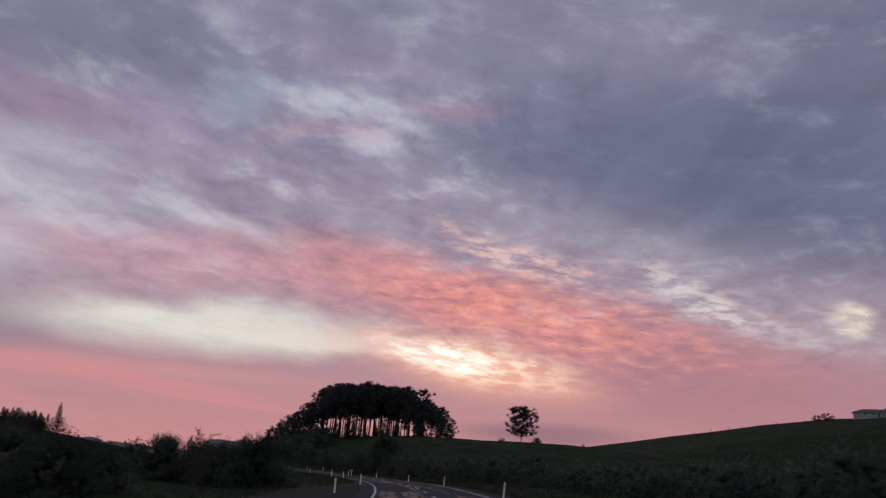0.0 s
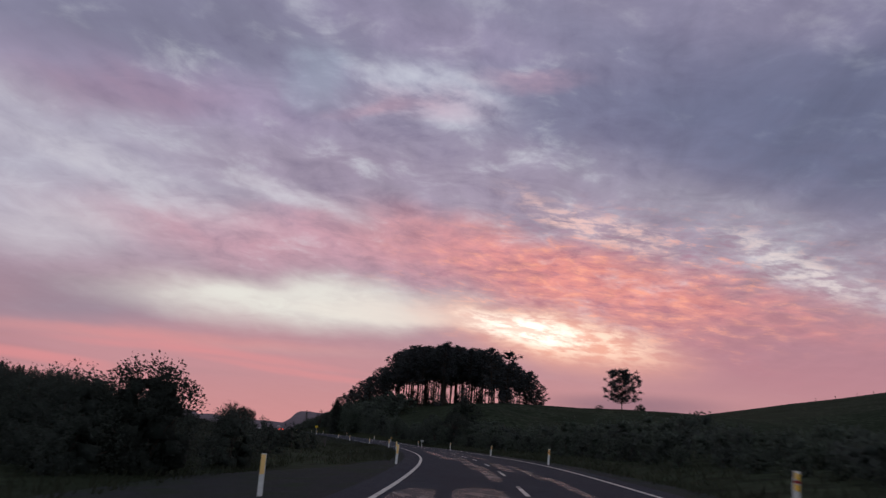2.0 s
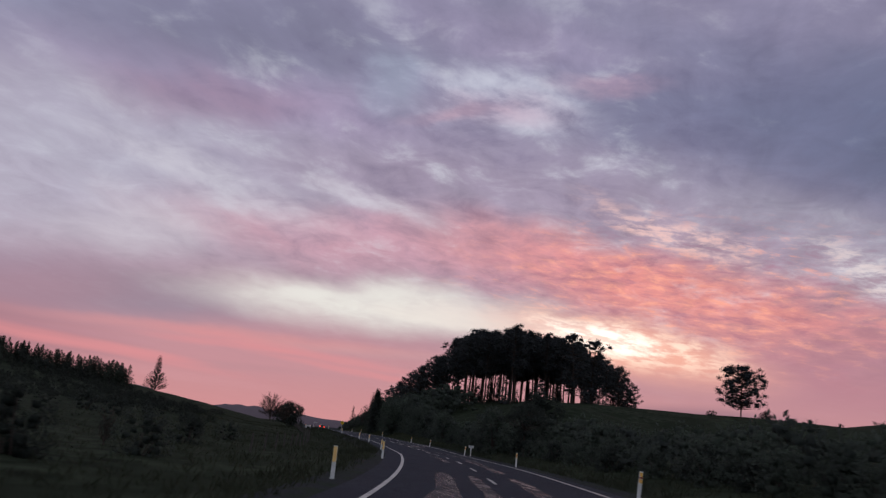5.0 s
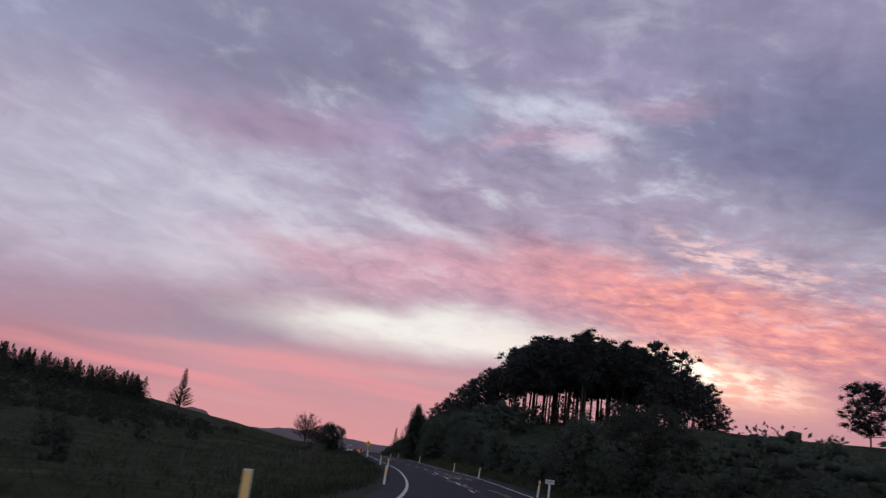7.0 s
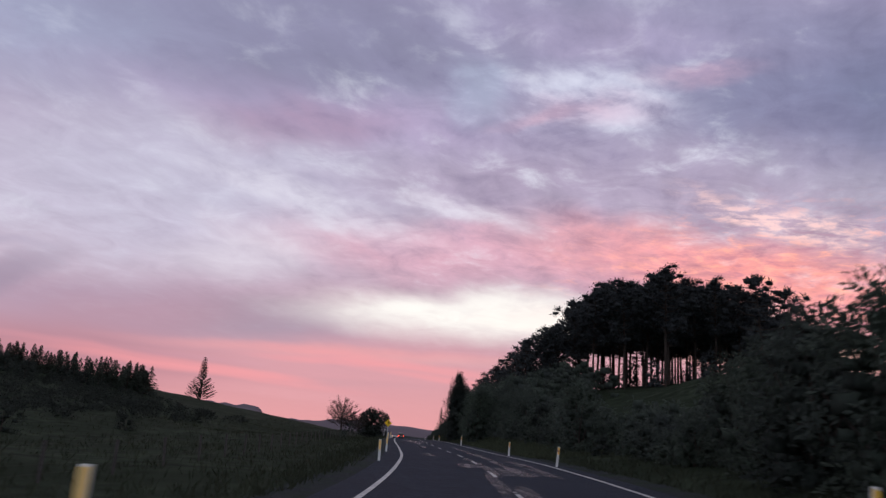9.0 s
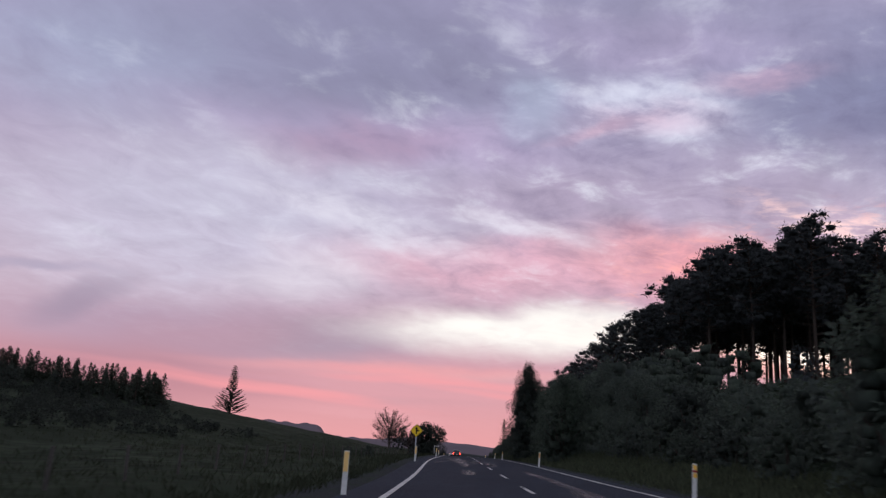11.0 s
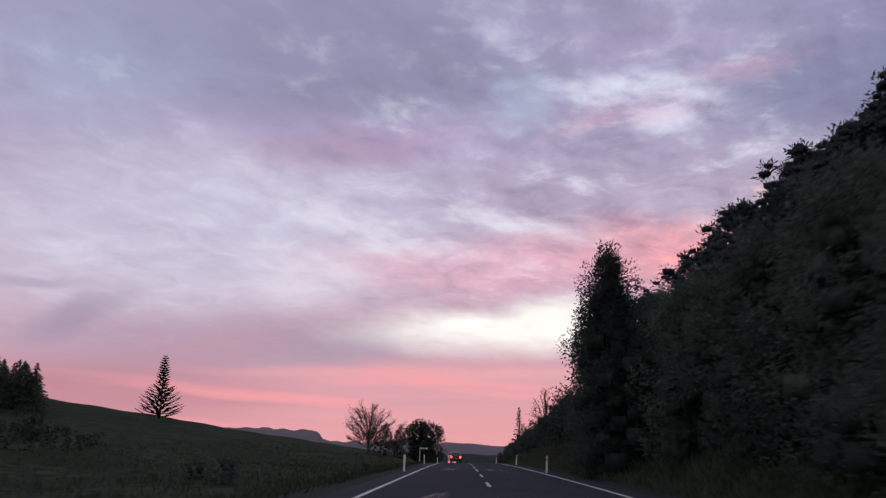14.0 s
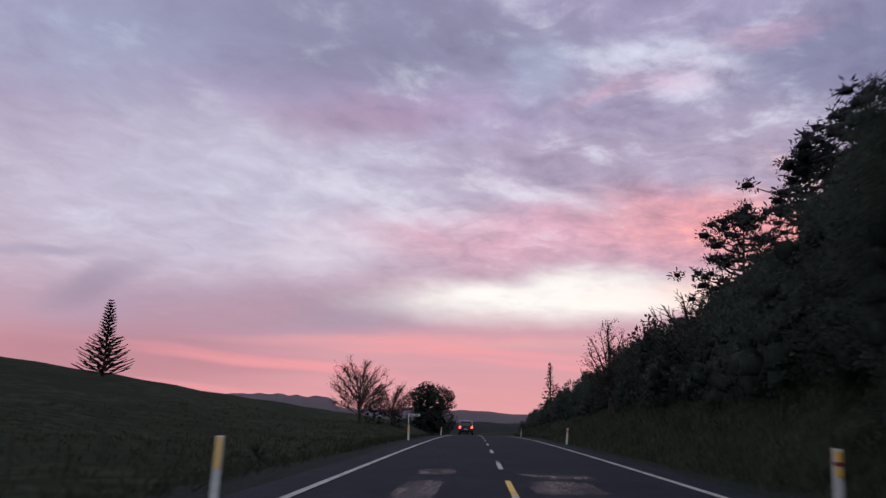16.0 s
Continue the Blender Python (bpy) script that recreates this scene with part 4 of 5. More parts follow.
for x, y, h in ((16.0, 54.6, 11.0), (15.0, 47, 14.6), (17.6, 42, 16.8), (21.0, 44, 19.8), (17.0, 33, 15.2), (20, 26, 18.0), (25, 19, 21.5), (14.0, 60, 9.6)):
    put(rnd.choice(slope), x, y, rnd.random() * 6, (h - float(height(x, y))) / 10, 0.2, "dark pine rising out of the bank scrub", "pine tree", "bank pines")


def parasol_tree(seed, h=5.6, w=2.5):
    """A small tree with a flat open head on forked limbs."""
    rng = np.random.default_rng(seed)
    wood, cs, rs = [tube(((0, 0, 0), (0.1, 0, 0.3 * h), (0, 0.1, 0.5 * h)), (0.14, 0.11, 0.08), 6)], [], []
    for i in range(74):
        a, r = rng.random() * 6.283, math.sqrt(rng.random())
        c = np.array([math.cos(a) * r * w, math.sin(a) * r * w, h * (0.56 + 0.42 * math.sqrt(1 - 0.9 * r * r) * (0.2 + 0.8 * rng.random()))])
        wood.append(tube((np.array([0, 0.1, 0.5 * h]), c * np.array([0.5, 0.5, 0.85]), c), (0.03, 0.018, 0.008), 4))
        cs.append(c), rs.append(0.38 + 0.24 * rng.random())
    return thing("parasol_tree", wood, puffs_of(np.array(cs), np.array(rs), 64, 0.15, rng, 0.65, 0.45, 0.3), M_TWIG, M_BUSH)


airy = parasol_tree(83)
put(airy, 10.8, -118.5, 1.0, 1.0, 0.2, "small open-crowned tree above the roadside scrub", "tree")
tip = conifer(84, 6.5, 1.3)
put(tip, 8.4, 112.0, 0, 1.25, 0.1, "pointed conifer above the roadside hedge", "conifer")
thin = bare_tree(85, 6.4, 1.5, "slender_tree", 3, 220)
put(thin, 8.6, 58.0, 1.0, 1.05, 0.1, "slender sparse-leaved tree above the roadside hedge", "tree")
wide = bare_tree(86, 5.6, 2.3, "bare_tree", 0, 420)
put(wide, 10.9, 43.0, 2.0, 1.0, 0.1, "round-headed leafless tree above the roadside hedge", "bare tree")
drop(wide)
for ob in (*slope, airy, tip, thin):
    drop(ob)

# ---- bushes on the left of the road ----
lefts = [shrub(91, 4, 3.2, 44, 190, 0.12, M_BUSH), shrub(92, 4, 2.6, 40, 190, 0.12, M_BUSH), shrub(93, 4, 2.9, 42, 190, 0.12, M_BUSH)]
lefts_far = [shrub(191, 4, 3.2, 16, 60, 0.24, M_BUSH), shrub(192, 4, 2.7, 16, 60, 0.24, M_BUSH)]
for x, y, h in ((-33.6, -214.5, 3.7), (-36.0, -212.5, 3.8), (-32.0, -219.0, 3.6), (-29.6, -217.5, 4.2), (-31.6, -216.5, 3.2), (-26.6, -209.0, 2.9), (-30.3, -212.5, 3.4), (-41.5, -246.0, 2.9), (-44.0, -243.0, 3.2),
                (-40.0, -238.0, 2.6), (-46.5, -238.0, 3.4), (-23.5, -187.0, 2.2), (-26.5, -178.0, 2.6), (-21.5, -168.0, 1.8), (-30.0, -168.0, 2.6), (-38.0, -190.0, 3.6),
                (-20.5, -170.5, 2.5), (-18.0, -163.0, 2.1), (-23.5, -173.5, 2.6), (-20.8, 141.5, 3.6), (-17.0, 145.5, 3.0), (-19.0, -140.0, 2.2), (-17.5, -128.0, 1.8), (-22.0, -116.0, 2.0), (-33.0, -100.0, 2.6), (-38.0, -92.0, 3.0), (-29.0, -70.0, 2.2), (-27.0, -52.0, 1.6),
                (-48.0, 10.0, 2.4), (-11.2, 0.0, 1.5), (-8.9, 30.0, 0.9), (-14.3, 5.0, 1.2), (-80, 66, 4.4), (-86, 70, 4.6), (-92, 62, 4.6), (-99, 66, 5.0), (-106, 58, 5.0), (-88, 54, 4.2)):
    put(rnd.choice(lefts if y < -200 else lefts_far), x, y, rnd.random() * 6.283, h / 4, 0.2, "dark rounded bush in rough pasture", "bush", "pasture bushes")
for ob in (*lefts, *lefts_far):
    drop(ob)
sapling = bare_tree(95, 3.7, 0.85, "sapling", 5, 110)
put(sapling, -35.4, -235.4, 0.5, 1.0, 0.1, "thin young tree with sparse leaves in the pasture", "sapling")
put(sapling, -20.5, -158.0, 2.5, 0.5, 0.1, "thin young tree with sparse leaves in the pasture", "sapling")
drop(sapling)


# ---- rough grass on both sides of the road ----
def grass_mesh(seed, count, blades, reach):
    rng = np.random.default_rng(seed)
    y = rng.uniform(-285, 120, count)
    side = np.where(rng.random(count) < 0.72, -1, 1)
    off = np.where(side < 0, 5.4 + reach * rng.random(count) ** 1.8, 5.3 + 5.0 * rng.random(count) ** 1.5)
    wide = np.where((side < 0) & (y > -270) & (y < -205), 5.0, 0.0)
    cx, _, nx, ny = road_frame(y)
    px, py = cx + side * (off + wide) * nx, y + side * (off + wide) * ny
    pz = height(px, py) - 0.03
    c = np.repeat(np.stack([px, py, pz], -1), blades, 0)
    c[:, :2] += rng.normal(size=(len(c), 2)) * 0.14
    d = unit(np.stack([rng.normal(size=len(c)) * 0.45, rng.normal(size=len(c)) * 0.45, np.ones(len(c))], -1))
    return leaf_mesh("rough_grass", [leaves(c, 0.14 + 0.34 * rng.random(len(c)) ** 2, d, rng, 0.13)])


tagged(part_mesh("rough_grass", grass_mesh(3, 22000, 5, 34.0), M_BLADE), "rough unmown grass along the road verges", "grass", kind="stuff")


def verge_mesh(seed, count, blades):
    """Unmown grass on the right-hand verge, between the seal and the scrub."""
    rng = np.random.default_rng(seed)
    y, off = rng.uniform(-75, 60, count), 5.0 + 5.2 * rng.random(count)
    cx, _, nx, ny = road_frame(y)
    px, py = cx + off * nx, y + off * ny
    c = np.repeat(np.stack([px, py, height(px, py) - 0.03], -1), blades, 0)
    c[:, :2] += rng.normal(size=(len(c), 2)) * 0.16
    d = unit(np.stack([rng.normal(size=len(c)) * 0.45, rng.normal(size=len(c)) * 0.45, np.ones(len(c))], -1))
    return leaf_mesh("verge_grass", [leaves(c, 0.16 + 0.4 * rng.random(len(c)) ** 2, d, rng, 0.12)])


tagged(part_mesh("verge_grass", verge_mesh(8, 9000, 5), M_VERGE), "long unmown grass on the verge below the scrub", "grass", kind="stuff")


# ---- far hills ----
def far_hill(name, x, y, length, width, tall, turn, seed, mat, label, flat=0.0):
    """A long low range: a heightfield mound with a broken crest."""
    rng = np.random.default_rng(seed)
    nu, nv = 90, 14
    ph = rng.random(6) * 6.283
    verts, faces = [], []
    for i in range(nu + 1):
        u = i / nu * 2 - 1
        crest = 0.78 + 0.08 * math.sin(2.3 * u + ph[0]) + 0.05 * math.sin(5 * u + ph[1]) + 0.02 * math.sin(13 * u + ph[2]) + 0.012 * math.sin(37 * u + ph[3])
        crest = min(crest, 0.86) if flat else crest
        crest *= float(sstep(0, 0.25 if flat else 0.55, 1 - abs(u)))
        for j in range(nv + 1):
            v = j / nv * 2 - 1
            prof = math.cos(v * math.pi / 2) ** (0.7 if flat else 1.3)
            verts.append((u * length / 2, v * width / 2 + 0.06 * width * math.sin(9 * u + ph[4]), tall * crest * prof + 0.02 * tall * math.sin(31 * u + 9 * v)))
    for i in range(nu):
        for j in range(nv):
            a = i * (nv + 1) + j
            faces.append((a, a + nv + 1, a + nv + 2, a + 1))
    ob = part_mesh(name, smooth(raw_mesh(name, verts, faces)), mat)
    ob.matrix_world = pose(x, y, -14, 0, 0, turn)
    return tagged(ob, label, "hill", kind="structure")


far_hill("hill_range", -565, 1850, 470, 300, 74, 8, 3, M_HILL_HAZE, "hazy blue flat-topped range on the skyline", 1)
far_hill("hill_range", -270, 1950, 420, 300, 52, 0, 5, M_HILL_HAZE, "hazy blue shelf of hills on the skyline", 1)
far_hill("hill_range", -10, 2000, 700, 300, 44, 0, 6, M_HILL_HAZE, "hazy low hills at the end of the road")
far_hill("hill_range", 275, 1950, 390, 260, 78, -5, 8, M_HILL_HAZE, "hazy rounded hill beyond the grove")
far_hill("bush_ridge", -60, 700, 420, 120, 17, 4, 9, M_FAR, "dark bush-clad rise at the end of the road")


# ---- roadside furniture ----
def marker_post(side):
    """A flexible edge post: a slim curved blade with reflectors; amber pair on the far side, a long strip on the near."""
    top = new("marker_post")
    bm = box(bmesh.new(), (-0.062, -0.018, -0.3), (0.062, 0.018, 1.0), 0.012)
    for v in bm.verts:
        v.co.y += 0.9 * v.co.x ** 2 * (1 if side > 0 else -1)
        if v.co.z > 0.9:
            v.co.x *= 0.96
    blade = part("blade", bm, M_POST, top)
    if side < 0:
        part("reflector", box(bmesh.new(), (-0.054, -0.034, 0.54), (0.054, -0.022, 0.98), 0.004), M_AMBER_L, top, "amber reflective strip")
    else:
        for z in (0.64, 0.84):
            bm = box(bmesh.new(), (-0.046, -0.034, z), (0.046, -0.022, z + 0.12), 0.004)
            for v in bm.verts:
                v.co.z -= 0.35 * v.co.x
            part("reflector", bm, M_AMBER, top, "amber reflector")
        bm = box(bmesh.new(), (-0.057, -0.024, 0.775), (0.057, 0.022, 0.83), 0.003)
        part("band", bm, M_RED, top, "dark red band")
    return top


def stand(ob, y, off, label, category, group="", lean=0.0, turn=0.0):
    px, py, pz = on_road(y, off)
    z = float(height(px, py))
    m = Matrix.Translation((float(px), float(py), z - 0.02)) @ Matrix.Rotation(turn, 4, "Z") @ Matrix.Rotation(radians(lean), 4, "Y")
    return tagged(copy_thing(ob, m), label, category, group)


near_post, far_post = marker_post(-1), marker_post(1)
for y, off in ((-231, -6.2), (-209.5, -4.7), (-174, -5.1), (-151.5, -4.7), (-119.6, -4.75), (-88.8, -4.5), (-72.5, -4.5), (-38.0, -4.35), (11.4, -4.35), (52, -5.0), (98, -4.8)):
    _, _, nx, ny = road_frame(y)
    stand(near_post, y, off, "white plastic edge marker post with an amber strip", "marker post", "near edge posts", rnd.uniform(-1, 3), math.atan2(ny, nx))
for y, off in ((-234, 4.6), (-200, 4.5), (-172.2, 4.3), (-142, 4.5), (-115.4, 4.05), (-88.4, 3.9), (-69.5, 4.2), (-35.8, 4.0), (10.6, 4.0), (48, 4.8), (98, 5.0)):
    _, _, nx, ny = road_frame(y)
    stand(far_post, y, off, "white plastic edge marker post with two amber reflectors", "marker post", "far edge posts", rnd.uniform(0, 5), math.atan2(ny, nx))
drop(near_post), drop(far_post)


def round_pole(bm, r, z0, z1, sides=12):
    bmesh.ops.create_cone(bm, cap_ends=True, segments=sides, radius1=r, radius2=r, depth=z1 - z0, matrix=Matrix.Translation((0, 0, (z0 + z1) / 2)))
    return bm


def diamond_sign():
    """A yellow warning diamond on a pole: a straight arrow with a side road to the right."""
    top = new("warning_sign")
    part("pole", round_pole(bmesh.new(), 0.042, -0.4, 1.95), M_STEEL, top)
    s = 0.30
    plate_m = Matrix.Translation((0, -0.06, 2.03)) @ Matrix.Rotation(radians(45), 4, "Y")
    bm = box(bmesh.new(), (-s, -0.006, -s), (s, 0.006, s), 0.004)
    bm.transform(plate_m)
    plate = part("plate", bm, M_YELLOW, top, "yellow diamond plate")
    for k in range(4):
        bm = box(bmesh.new(), (-s + 0.02, -0.0105, s - 0.034), (s - 0.02, -0.0065, s - 0.02))
        bm.transform(plate_m @ Matrix.Rotation(k * math.pi / 2, 4, "Y"))
        part("border", bm, M_BLACK, plate)
    bm = bmesh.new()
    pts = [(-0.035, -0.23), (0.035, -0.23), (0.035, -0.045), (0.2, -0.045), (0.2, 0.035), (0.035, 0.035), (0.035, 0.1), (0.11, 0.1), (0, 0.26), (-0.11, 0.1), (-0.035, 0.1)]
    f = bm.faces.new([bm.verts.new((x, -0.068, 2.03 + z)) for x, z in pts])
    r = bmesh.ops.extrude_face_region(bm, geom=[f])
    for v in r["geom"]:
        if isinstance(v, bmesh.types.BMVert):
            v.co.y -= 0.004
    part("symbol", bm, M_BLACK, plate, "black junction arrow")
    for z in (1.85, 2.2):
        part("clamp", box(bmesh.new(), (-0.06, -0.052, z - 0.02), (0.06, 0.05, z + 0.02), 0.006), M_STEEL, top)
    return top


sign = diamond_sign()
stand(sign, -36.9, -4.42, "yellow diamond warning sign with a black junction arrow", "road sign")
drop(sign)


def name_sign():
    """A street name blade on a white post."""
    top = new("street_sign")
    part("post", round_pole(bmesh.new(), 0.04, -0.3, 2.05), M_POST, top)
    blade = part("blade", box(bmesh.new(), (-0.04, -0.015, 1.85), (0.95, 0.015, 2.02), 0.006), M_POST, top)
    for x0, x1 in ((0.08, 0.42), (0.5, 0.82)):
        part("lettering", box(bmesh.new(), (x0, -0.0185, 1.90), (x1, -0.0155, 1.97)), M_BLACK, blade, "dark bar of unreadable lettering")
    return top


def small_sign():
    """A little grey board on a timber post."""
    top = new("small_sign")
    part("post", box(bmesh.new(), (-0.05, -0.05, -0.3), (0.05, 0.05, 0.98), 0.01), M_POST, top)
    board = part("board", box(bmesh.new(), (-0.27, -0.075, 0.88), (0.27, -0.052, 1.12), 0.006), M_POST, top)
    part("lettering", box(bmesh.new(), (-0.2, -0.0785, 0.95), (0.2, -0.0755, 1.05)), M_STEEL, board, "grey bar of unreadable lettering")
    return top


sg = name_sign()
stand(sg, 66.1, -6.2, "white street name blade on a white post", "street sign")
drop(sg)
sg = small_sign()
stand(sg, -115.6, 4.65, "small pale board on a low post beside the road", "small sign")
drop(sg)


# ---- paddock fence ----
def fence(y0, y1, off, step):
    top = new("fence")
    prev = None
    for y in np.arange(y0, y1, step):
        px, py, _ = on_road(y, off)
        z = float(height(px, py))
        bm = round_pole(bmesh.new(), 0.06, -0.3, 1.12, 8)
        bm.transform(Matrix.Translation((float(px), float(py), z)) @ Euler((rnd.uniform(-0.05, 0.05), rnd.uniform(-0.05, 0.05), 0)).to_matrix().to_4x4())
        part("post", bm, M_WOOD, top)
        here = Vector((float(px), float(py), z))
        if prev:
            for h in (0.25, 0.5, 0.75, 1.02):
                sag = (prev + here) / 2 + Vector((0, 0, h - 0.02))
                part_mesh("wire", raw_mesh("wire", *tube((prev + Vector((0, 0, h)), sag, here + Vector((0, 0, h))), (0.0025,) * 3, 3)), M_WOOD, top)
        prev = here
    return tagged(top, "weathered timber post and wire paddock fence", "fence")


fence(-150, 60, -12.5, 5.0)


# ---- vehicles ----
def wheel(parent, x, y, r=0.36, w=0.24):
    bm = bmesh.new()
    bmesh.ops.create_cone(bm, cap_ends=True, segments=24, radius1=r, radius2=r, depth=w, matrix=Matrix.Translation((x, y, r)) @ Matrix.Rotation(math.pi / 2, 4, "Y"))
    bmesh.ops.bevel(bm, geom=[e for e in bm.edges if abs(e.calc_length() - w) > 0.05], offset=0.03, segments=2, affect="EDGES")
    t = part("tyre", bm, M_TYRE, parent)
    bm = bmesh.new()
    bmesh.ops.create_cone(bm, cap_ends=True, segments=16, radius1=r * 0.6, radius2=r * 0.55, depth=w + 0.02, matrix=Matrix.Translation((x, y, r)) @ Matrix.Rotation(math.pi / 2, 4, "Y"))
    part("rim", bm, M_STEEL, t)


def hull(sections, width):
    """A car body lofted along y through (y, z low, z high, half width low, half width high)."""
    bm = bmesh.new()
    rings = []
    for y, z0, z1, w0, w1 in sections:
        zs = (z0, z0 + 0.12, (z0 + z1) / 2, z1 - 0.1, z1)
        ws = (w0 * 0.94, w0, (w0 + w1) / 2 + 0.02, w1, w1 * 0.9)
        right = [(w * width, y, z) for w, z in zip(ws, zs)]
        rings.append([bm.verts.new(p) for p in right] + [bm.verts.new((-x, y2, z)) for x, y2, z in reversed(right)])
    for a, b in zip(rings, rings[1:]):
        n = len(a)
        for k in range(n):
            bm.faces.new((a[k], a[(k + 1) % n], b[(k + 1) % n], b[k]))
    bm.faces.new(rings[0][::-1]), bm.faces.new(rings[-1])
    bmesh.ops.recalc_face_normals(bm, faces=bm.faces)
    return bm


def estate_car():
    top = new("car")
    w = 0.92
    part("body", hull(((0, 0.42, 1.05, 0.92, 0.95), (0.12, 0.34, 1.1, 0.99, 0.98), (1.2, 0.3, 1.12, 1, 0.98), (3.4, 0.3, 1.06, 1, 0.96), (4.4, 0.34, 0.95, 0.97, 0.9), (4.65, 0.42, 0.8, 0.85, 0.8)), w), M_CARBODY, top)
    cabin = part("cabin", hull(((0.1, 1.04, 1.66, 0.94, 0.74), (0.3, 1.04, 1.76, 0.95, 0.76), (1.6, 1.04, 1.8, 0.96, 0.78), (2.6, 1.04, 1.74, 0.95, 0.74), (3.5, 1.0, 1.08, 0.9, 0.85)), w), M_CARBODY, top)
    bm = box(bmesh.new(), (-0.62, 0.06, 1.12), (0.62, 0.1, 1.55), 0.015)
    for v in bm.verts:
        v.co.y += (v.co.z - 1.12) * 0.18 - 0.02
    part("rear_window", bm, M_GLASS, cabin)
    for s in (-1, 1):
        bm = box(bmesh.new(), (s * 0.66 - 0.02, 0.6, 1.15), (s * 0.66 + 0.19 * s + 0.02, 2.6, 1.5), 0.01)
        for v in bm.verts:
            v.co.x -= s * (v.co.z - 1.15) * 0.42
        part("side_window", bm, M_GLASS, cabin)
        part("tail_lamp", box(bmesh.new(), (s * 0.74 - 0.11, -0.03, 0.82), (s * 0.74 + 0.11, 0.1, 1.1), 0.03), M_TAIL, top, "lit red tail lamp")
        part("mirror", box(bmesh.new(), (s * 0.98 - 0.1, 3.05, 1.02), (s * 0.98 + 0.1, 3.2, 1.17), 0.03), M_CARBODY, top)
        part("roof_rail", box(bmesh.new(), (s * 0.62 - 0.02, 0.4, 1.78), (s * 0.62 + 0.02, 2.3, 1.83), 0.01), M_BLACK, top)
        for y in (0.95, 3.75):
            wheel(top, s * 0.8, y)
    part("bumper", box(bmesh.new(), (-0.88, -0.08, 0.4), (0.88, 0.15, 0.62), 0.04), M_BLACK, top)
    plate = part("number_plate", box(bmesh.new(), (-0.2, -0.045, 0.68), (0.2, -0.02, 0.8), 0.005), M_POST, top, "pale number plate")
    part("lettering", box(bmesh.new(), (-0.15, -0.049, 0.72), (0.15, -0.046, 0.77)), M_BLACK, plate, "plain dark bar")
    return top


def house_truck():
    top = new("motorhome")
    part("body", box(bmesh.new(), (-1.15, 0, 0.75), (1.15, 5.2, 3.0), 0.12), M_WHITEBODY, top)
    part("cab", hull(((5.2, 0.5, 2.3, 0.9, 0.85), (6.2, 0.5, 2.2, 0.9, 0.75), (6.9, 0.5, 1.3, 0.88, 0.8)), 1.1), M_WHITEBODY, top)
    part("rear_window", box(bmesh.new(), (-0.7, -0.02, 1.75), (0.7, 0.03, 2.45), 0.03), M_GLASS, top)
    part("bumper", box(bmesh.new(), (-1.12, -0.1, 0.5), (1.12, 0.2, 0.75), 0.04), M_BLACK, top)
    for s in (-1, 1):
        part("tail_lamp", box(bmesh.new(), (s * 0.95 - 0.1, -0.04, 0.85), (s * 0.95 + 0.1, 0.04, 1.1), 0.02), M_TAIL, top, "lit red tail lamp")
        part("marker_lamp", box(bmesh.new(), (s * 0.95 - 0.08, -0.04, 2.75), (s * 0.95 + 0.08, 0.04, 2.85), 0.02), M_MARK, top, "lit amber marker lamp")
        for y in (1.3, 5.9):
            wheel(top, s * 0.95, y, 0.38)
    return top


for made, y, label, cat in ((estate_car(), 99.0, "dark estate car with lit red tail lamps on the road", "car"), (house_truck(), 205.0, "white motorhome with lit tail lamps on the road", "motorhome")):
    px, py, pz = on_road(y, -1.75)
    _, _, nx, ny = road_frame(y)
    made.matrix_world = Matrix.Translation((float(px), float(py), float(pz) + 0.02)) @ Matrix.Rotation(math.atan2(float(ny), float(nx)), 4, "Z")
    tagged(made, label, cat)


# ---- worn patches of the seal ----
def worn_patch(y, off, length, wide, seed):
    """A flushed stretch of a wheel track with blunt ends and ragged sides."""
    rng = random.Random(seed)
    crown = lambda o: 0.03 * (1 - min(1, abs(o) / 3.4)) + 0.004
    rows = max(8, int(length / 0.3))
    verts, faces = [], []
    mid = off
    for i in range(rows + 1):
        s = i / rows
        half = wide / 2 * min(1, 6 * s + 0.5, 6 * (1 - s) + 0.5)
        mid += rng.uniform(-0.02, 0.02)
        for o in (mid - half * rng.uniform(0.85, 1.1), mid + half * rng.uniform(0.85, 1.1)):
            px, py, pz = on_road(y + length * (s - 0.5), o)
            verts.append((px, py, pz + crown(o)))
    faces = [(2 * i, 2 * i + 1, 2 * i + 3, 2 * i + 2) for i in range(rows)]
    return part_mesh("worn_patch", raw_mesh("worn_patch", verts, faces), M_PATCH, road)


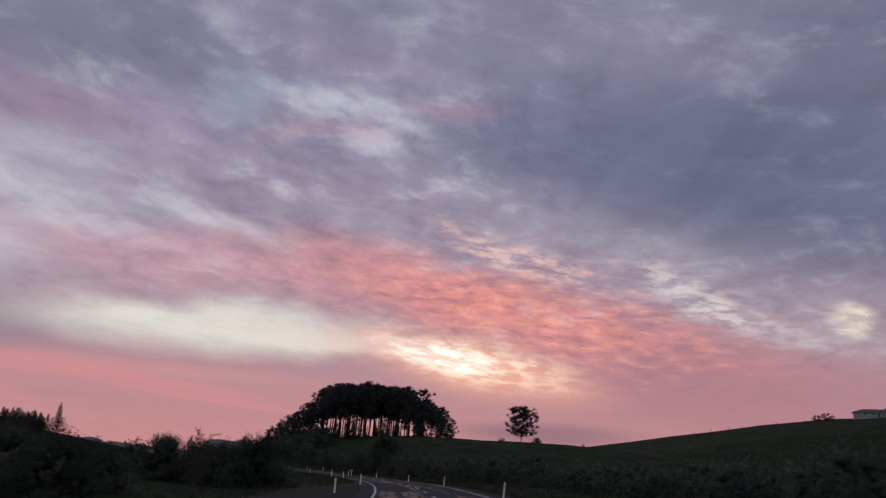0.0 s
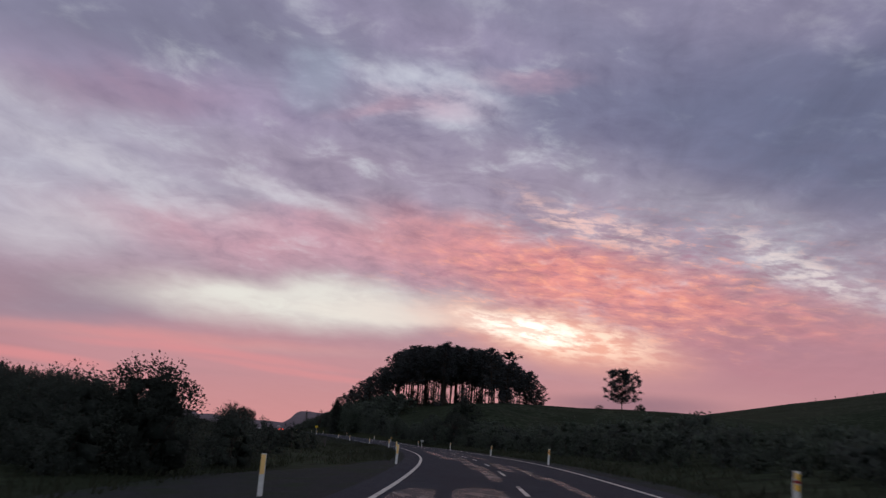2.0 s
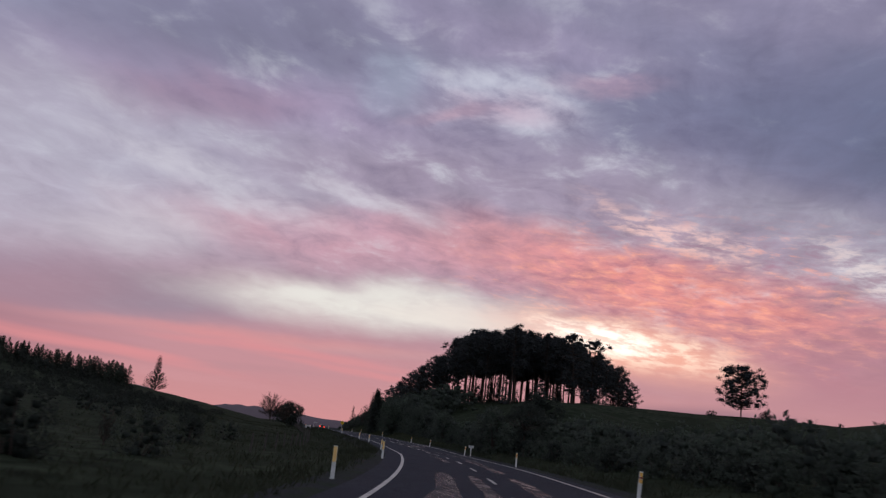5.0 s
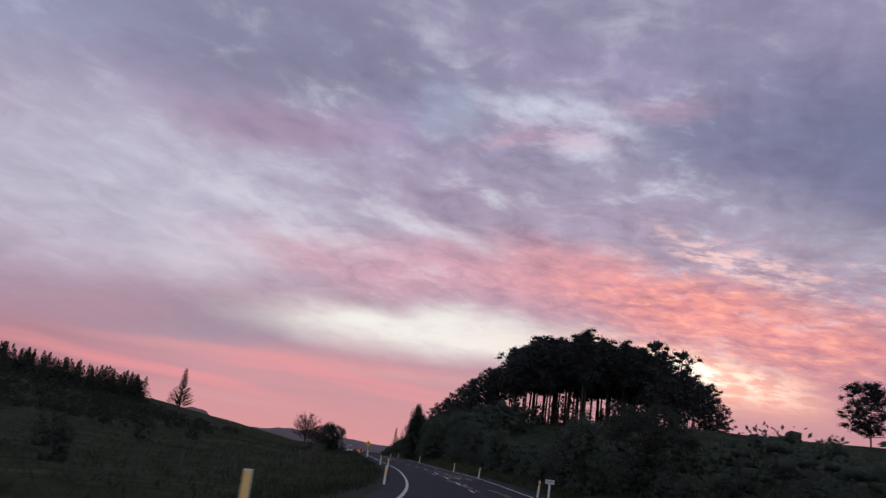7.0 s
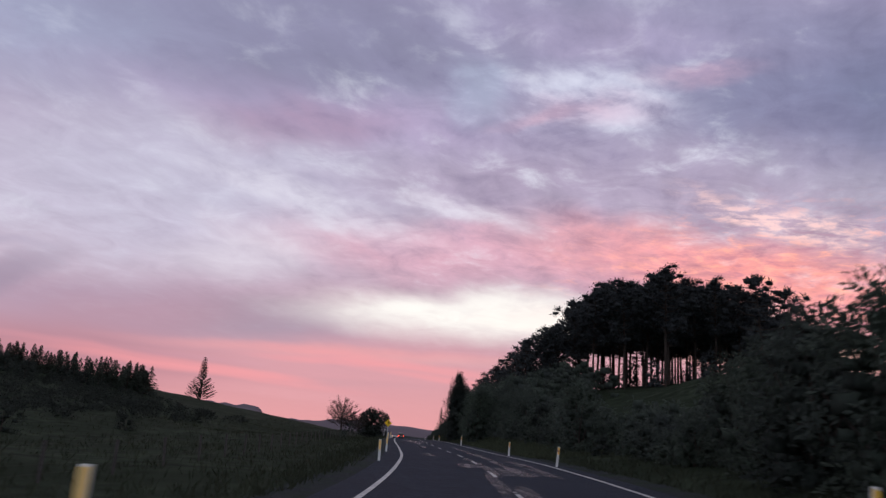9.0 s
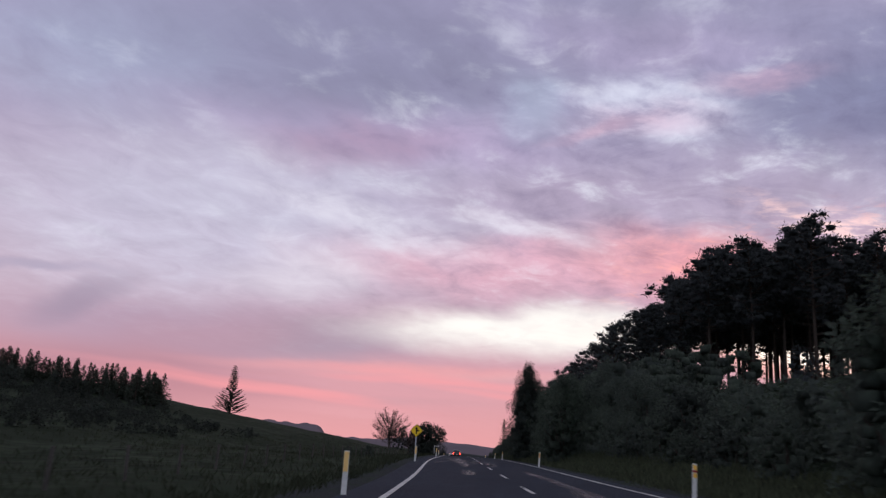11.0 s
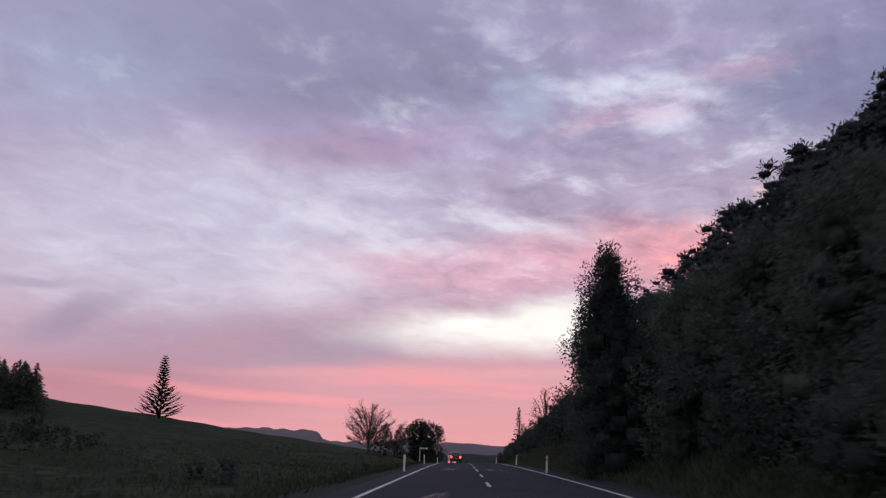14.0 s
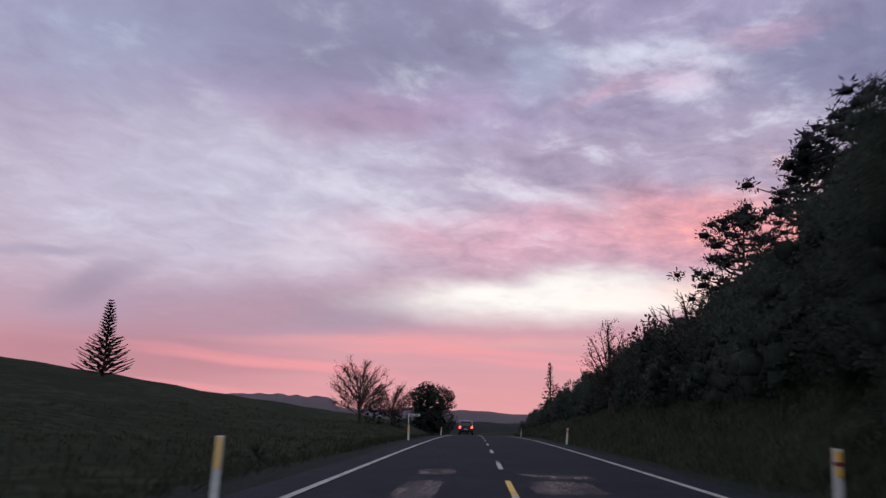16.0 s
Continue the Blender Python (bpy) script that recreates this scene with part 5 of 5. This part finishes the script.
for y0, y1, off, w in ((-100, -82, 0.1, 0.42), (-99, -84, 1.2, 0.5), (-99, -83, 2.2, 0.6), (-83, -68, 1.3, 0.45), (-78, -50, 1.5, 0.5), (-108, -98, -0.25, 0.4), (-99, -93, 0.9, 1.6), (-94, -89.5, -0.55, 0.8), (-80, -74, -1.85, 0.6),
                       (-58, -52, -1.3, 0.6), (-40, -30, -0.3, 0.7), (-119, -104, 0.3, 0.5), (-122, -112, 1.7, 0.5),
                       (-198, -164, -1.65, 0.7), (-193, -165, -0.45, 0.45), (-197, -164, 0.95, 0.55), (-200, -193, -1.1, 1.6), (-215, -197, -0.9, 0.6), (-216, -204, 0.5, 0.6), (-199, -175, -1.9, 0.6),
                       (-246, -228, -2.6, 1.1), (-247, -227, -1.1, 1.3), (-224, -208, -0.45, 0.5), (-244, -233, 1.85, 0.7), (-230, -220, 1.6, 0.35), (-222, -208, 1.2, 0.4), (-262, -250, 1.4, 0.9), (-266, -248, -1.2, 1.0),
                       (-160, -140, 1.2, 0.6), (-150, -132, -0.8, 0.5), (-142, -122, 1.9, 0.5),
                       (-37, -14, -1.7, 0.75), (-36, -25, -1.2, 0.7), (-31, -20, -2.15, 0.5), (-41, -35, -2.8, 0.5), (-46, -33, -1.2, 0.7), (-44, -34, 0.5, 0.6), (-28, -21, 0.3, 0.5),
                       (12.4, 16.2, -1.65, 0.75), (13.4, 16.4, 1.0, 1.3), (17.9, 19.8, -1.5, 0.9), (17.2, 18.6, 1.2, 1.6), (6, 9, 1.5, 0.5), (3.5, 6.5, -2.7, 0.35)):
    worn_patch((y0 + y1) / 2, off, y1 - y0, w, int(y0) + 400)


# ---- the house and fence on the far ridge ----
def ridge_fence(x0, y0, x1, y1, count):
    top = new("ridge_fence")
    for i in range(count):
        s = (i + rnd.uniform(-0.2, 0.2)) / (count - 1)
        x, y = x0 + (x1 - x0) * s, y0 + (y1 - y0) * s
        bm = round_pole(bmesh.new(), 0.12, -0.4, rnd.uniform(1.1, 1.7), 6)
        bm.transform(Matrix.Translation((x, y, float(height(x, y)))))
        part("post", bm, M_WOOD, top)
    return tagged(top, "row of weathered fence posts along the pasture ridge", "fence")


ridge_fence(255, 80, 318, 50, 9)


def farmhouse():
    """A long low house under a hipped roof, its windows towards the road."""
    top = new("farmhouse")
    part("wall", box(bmesh.new(), (-12, -4.5, -1.5), (12, 4.5, 2.6), 0.02), M_WALLPAINT, top, "pale painted house wall")
    bm = bmesh.new()
    low = [bm.verts.new(p) for p in ((-12.7, -5.2, 2.5), (12.7, -5.2, 2.5), (12.7, 5.2, 2.5), (-12.7, 5.2, 2.5))]
    a, b = bm.verts.new((-7.4, 0, 4.6)), bm.verts.new((7.4, 0, 4.6))
    for f in ((low[0], low[1], b, a), (low[1], low[2], b), (low[2], low[3], a, b), (low[3], low[0], a), tuple(low[::-1])):
        bm.faces.new(f)
    roof = part("roof", bm, M_ROOF, top, "dark hipped roof")
    part("chimney", box(bmesh.new(), (3.0, 0.6, 3.6), (3.8, 1.3, 5.4), 0.03), M_WOOD, roof)
    for x in (-9.5, -6.5, -2.5, 2.0, 5.5, 9.0):
        win = part("window", box(bmesh.new(), (x - 0.8, -4.56, 0.9), (x + 0.8, -4.46, 2.1), 0.02), M_POST, top, "white window frame")
        part("pane", box(bmesh.new(), (x - 0.7, -4.6, 1.0), (x + 0.7, -4.565, 2.0)), M_GLASS, win)
    part("door", box(bmesh.new(), (-0.5, -4.56, 0.0), (0.5, -4.46, 2.05), 0.02), M_WOOD, top, "dark timber door")
    return top


home = farmhouse()
home.matrix_world = pose(331, 26, float(height(331, 26)) - 0.6, 0, 0, -48)
tagged(home, "low pale farmhouse with a dark hipped roof on the ridge", "house")
knoll = shrub(201, 4, 4.2, 18, 50, 0.4, M_BUSH)
for x, y, s in ((313, 50, 0.8), (317, 47, 0.95), (340, 16, 1.3), (110.5, -3.0, 0.55), (111.5, -2.0, 0.4), (97.5, 2.0, 0.4), (126, -12, 0.3)):
    put(knoll, x, y, rnd.random() * 6, s, 0.2, "dark bush on the pasture ridge", "bush", "ridge bushes")
drop(knoll)
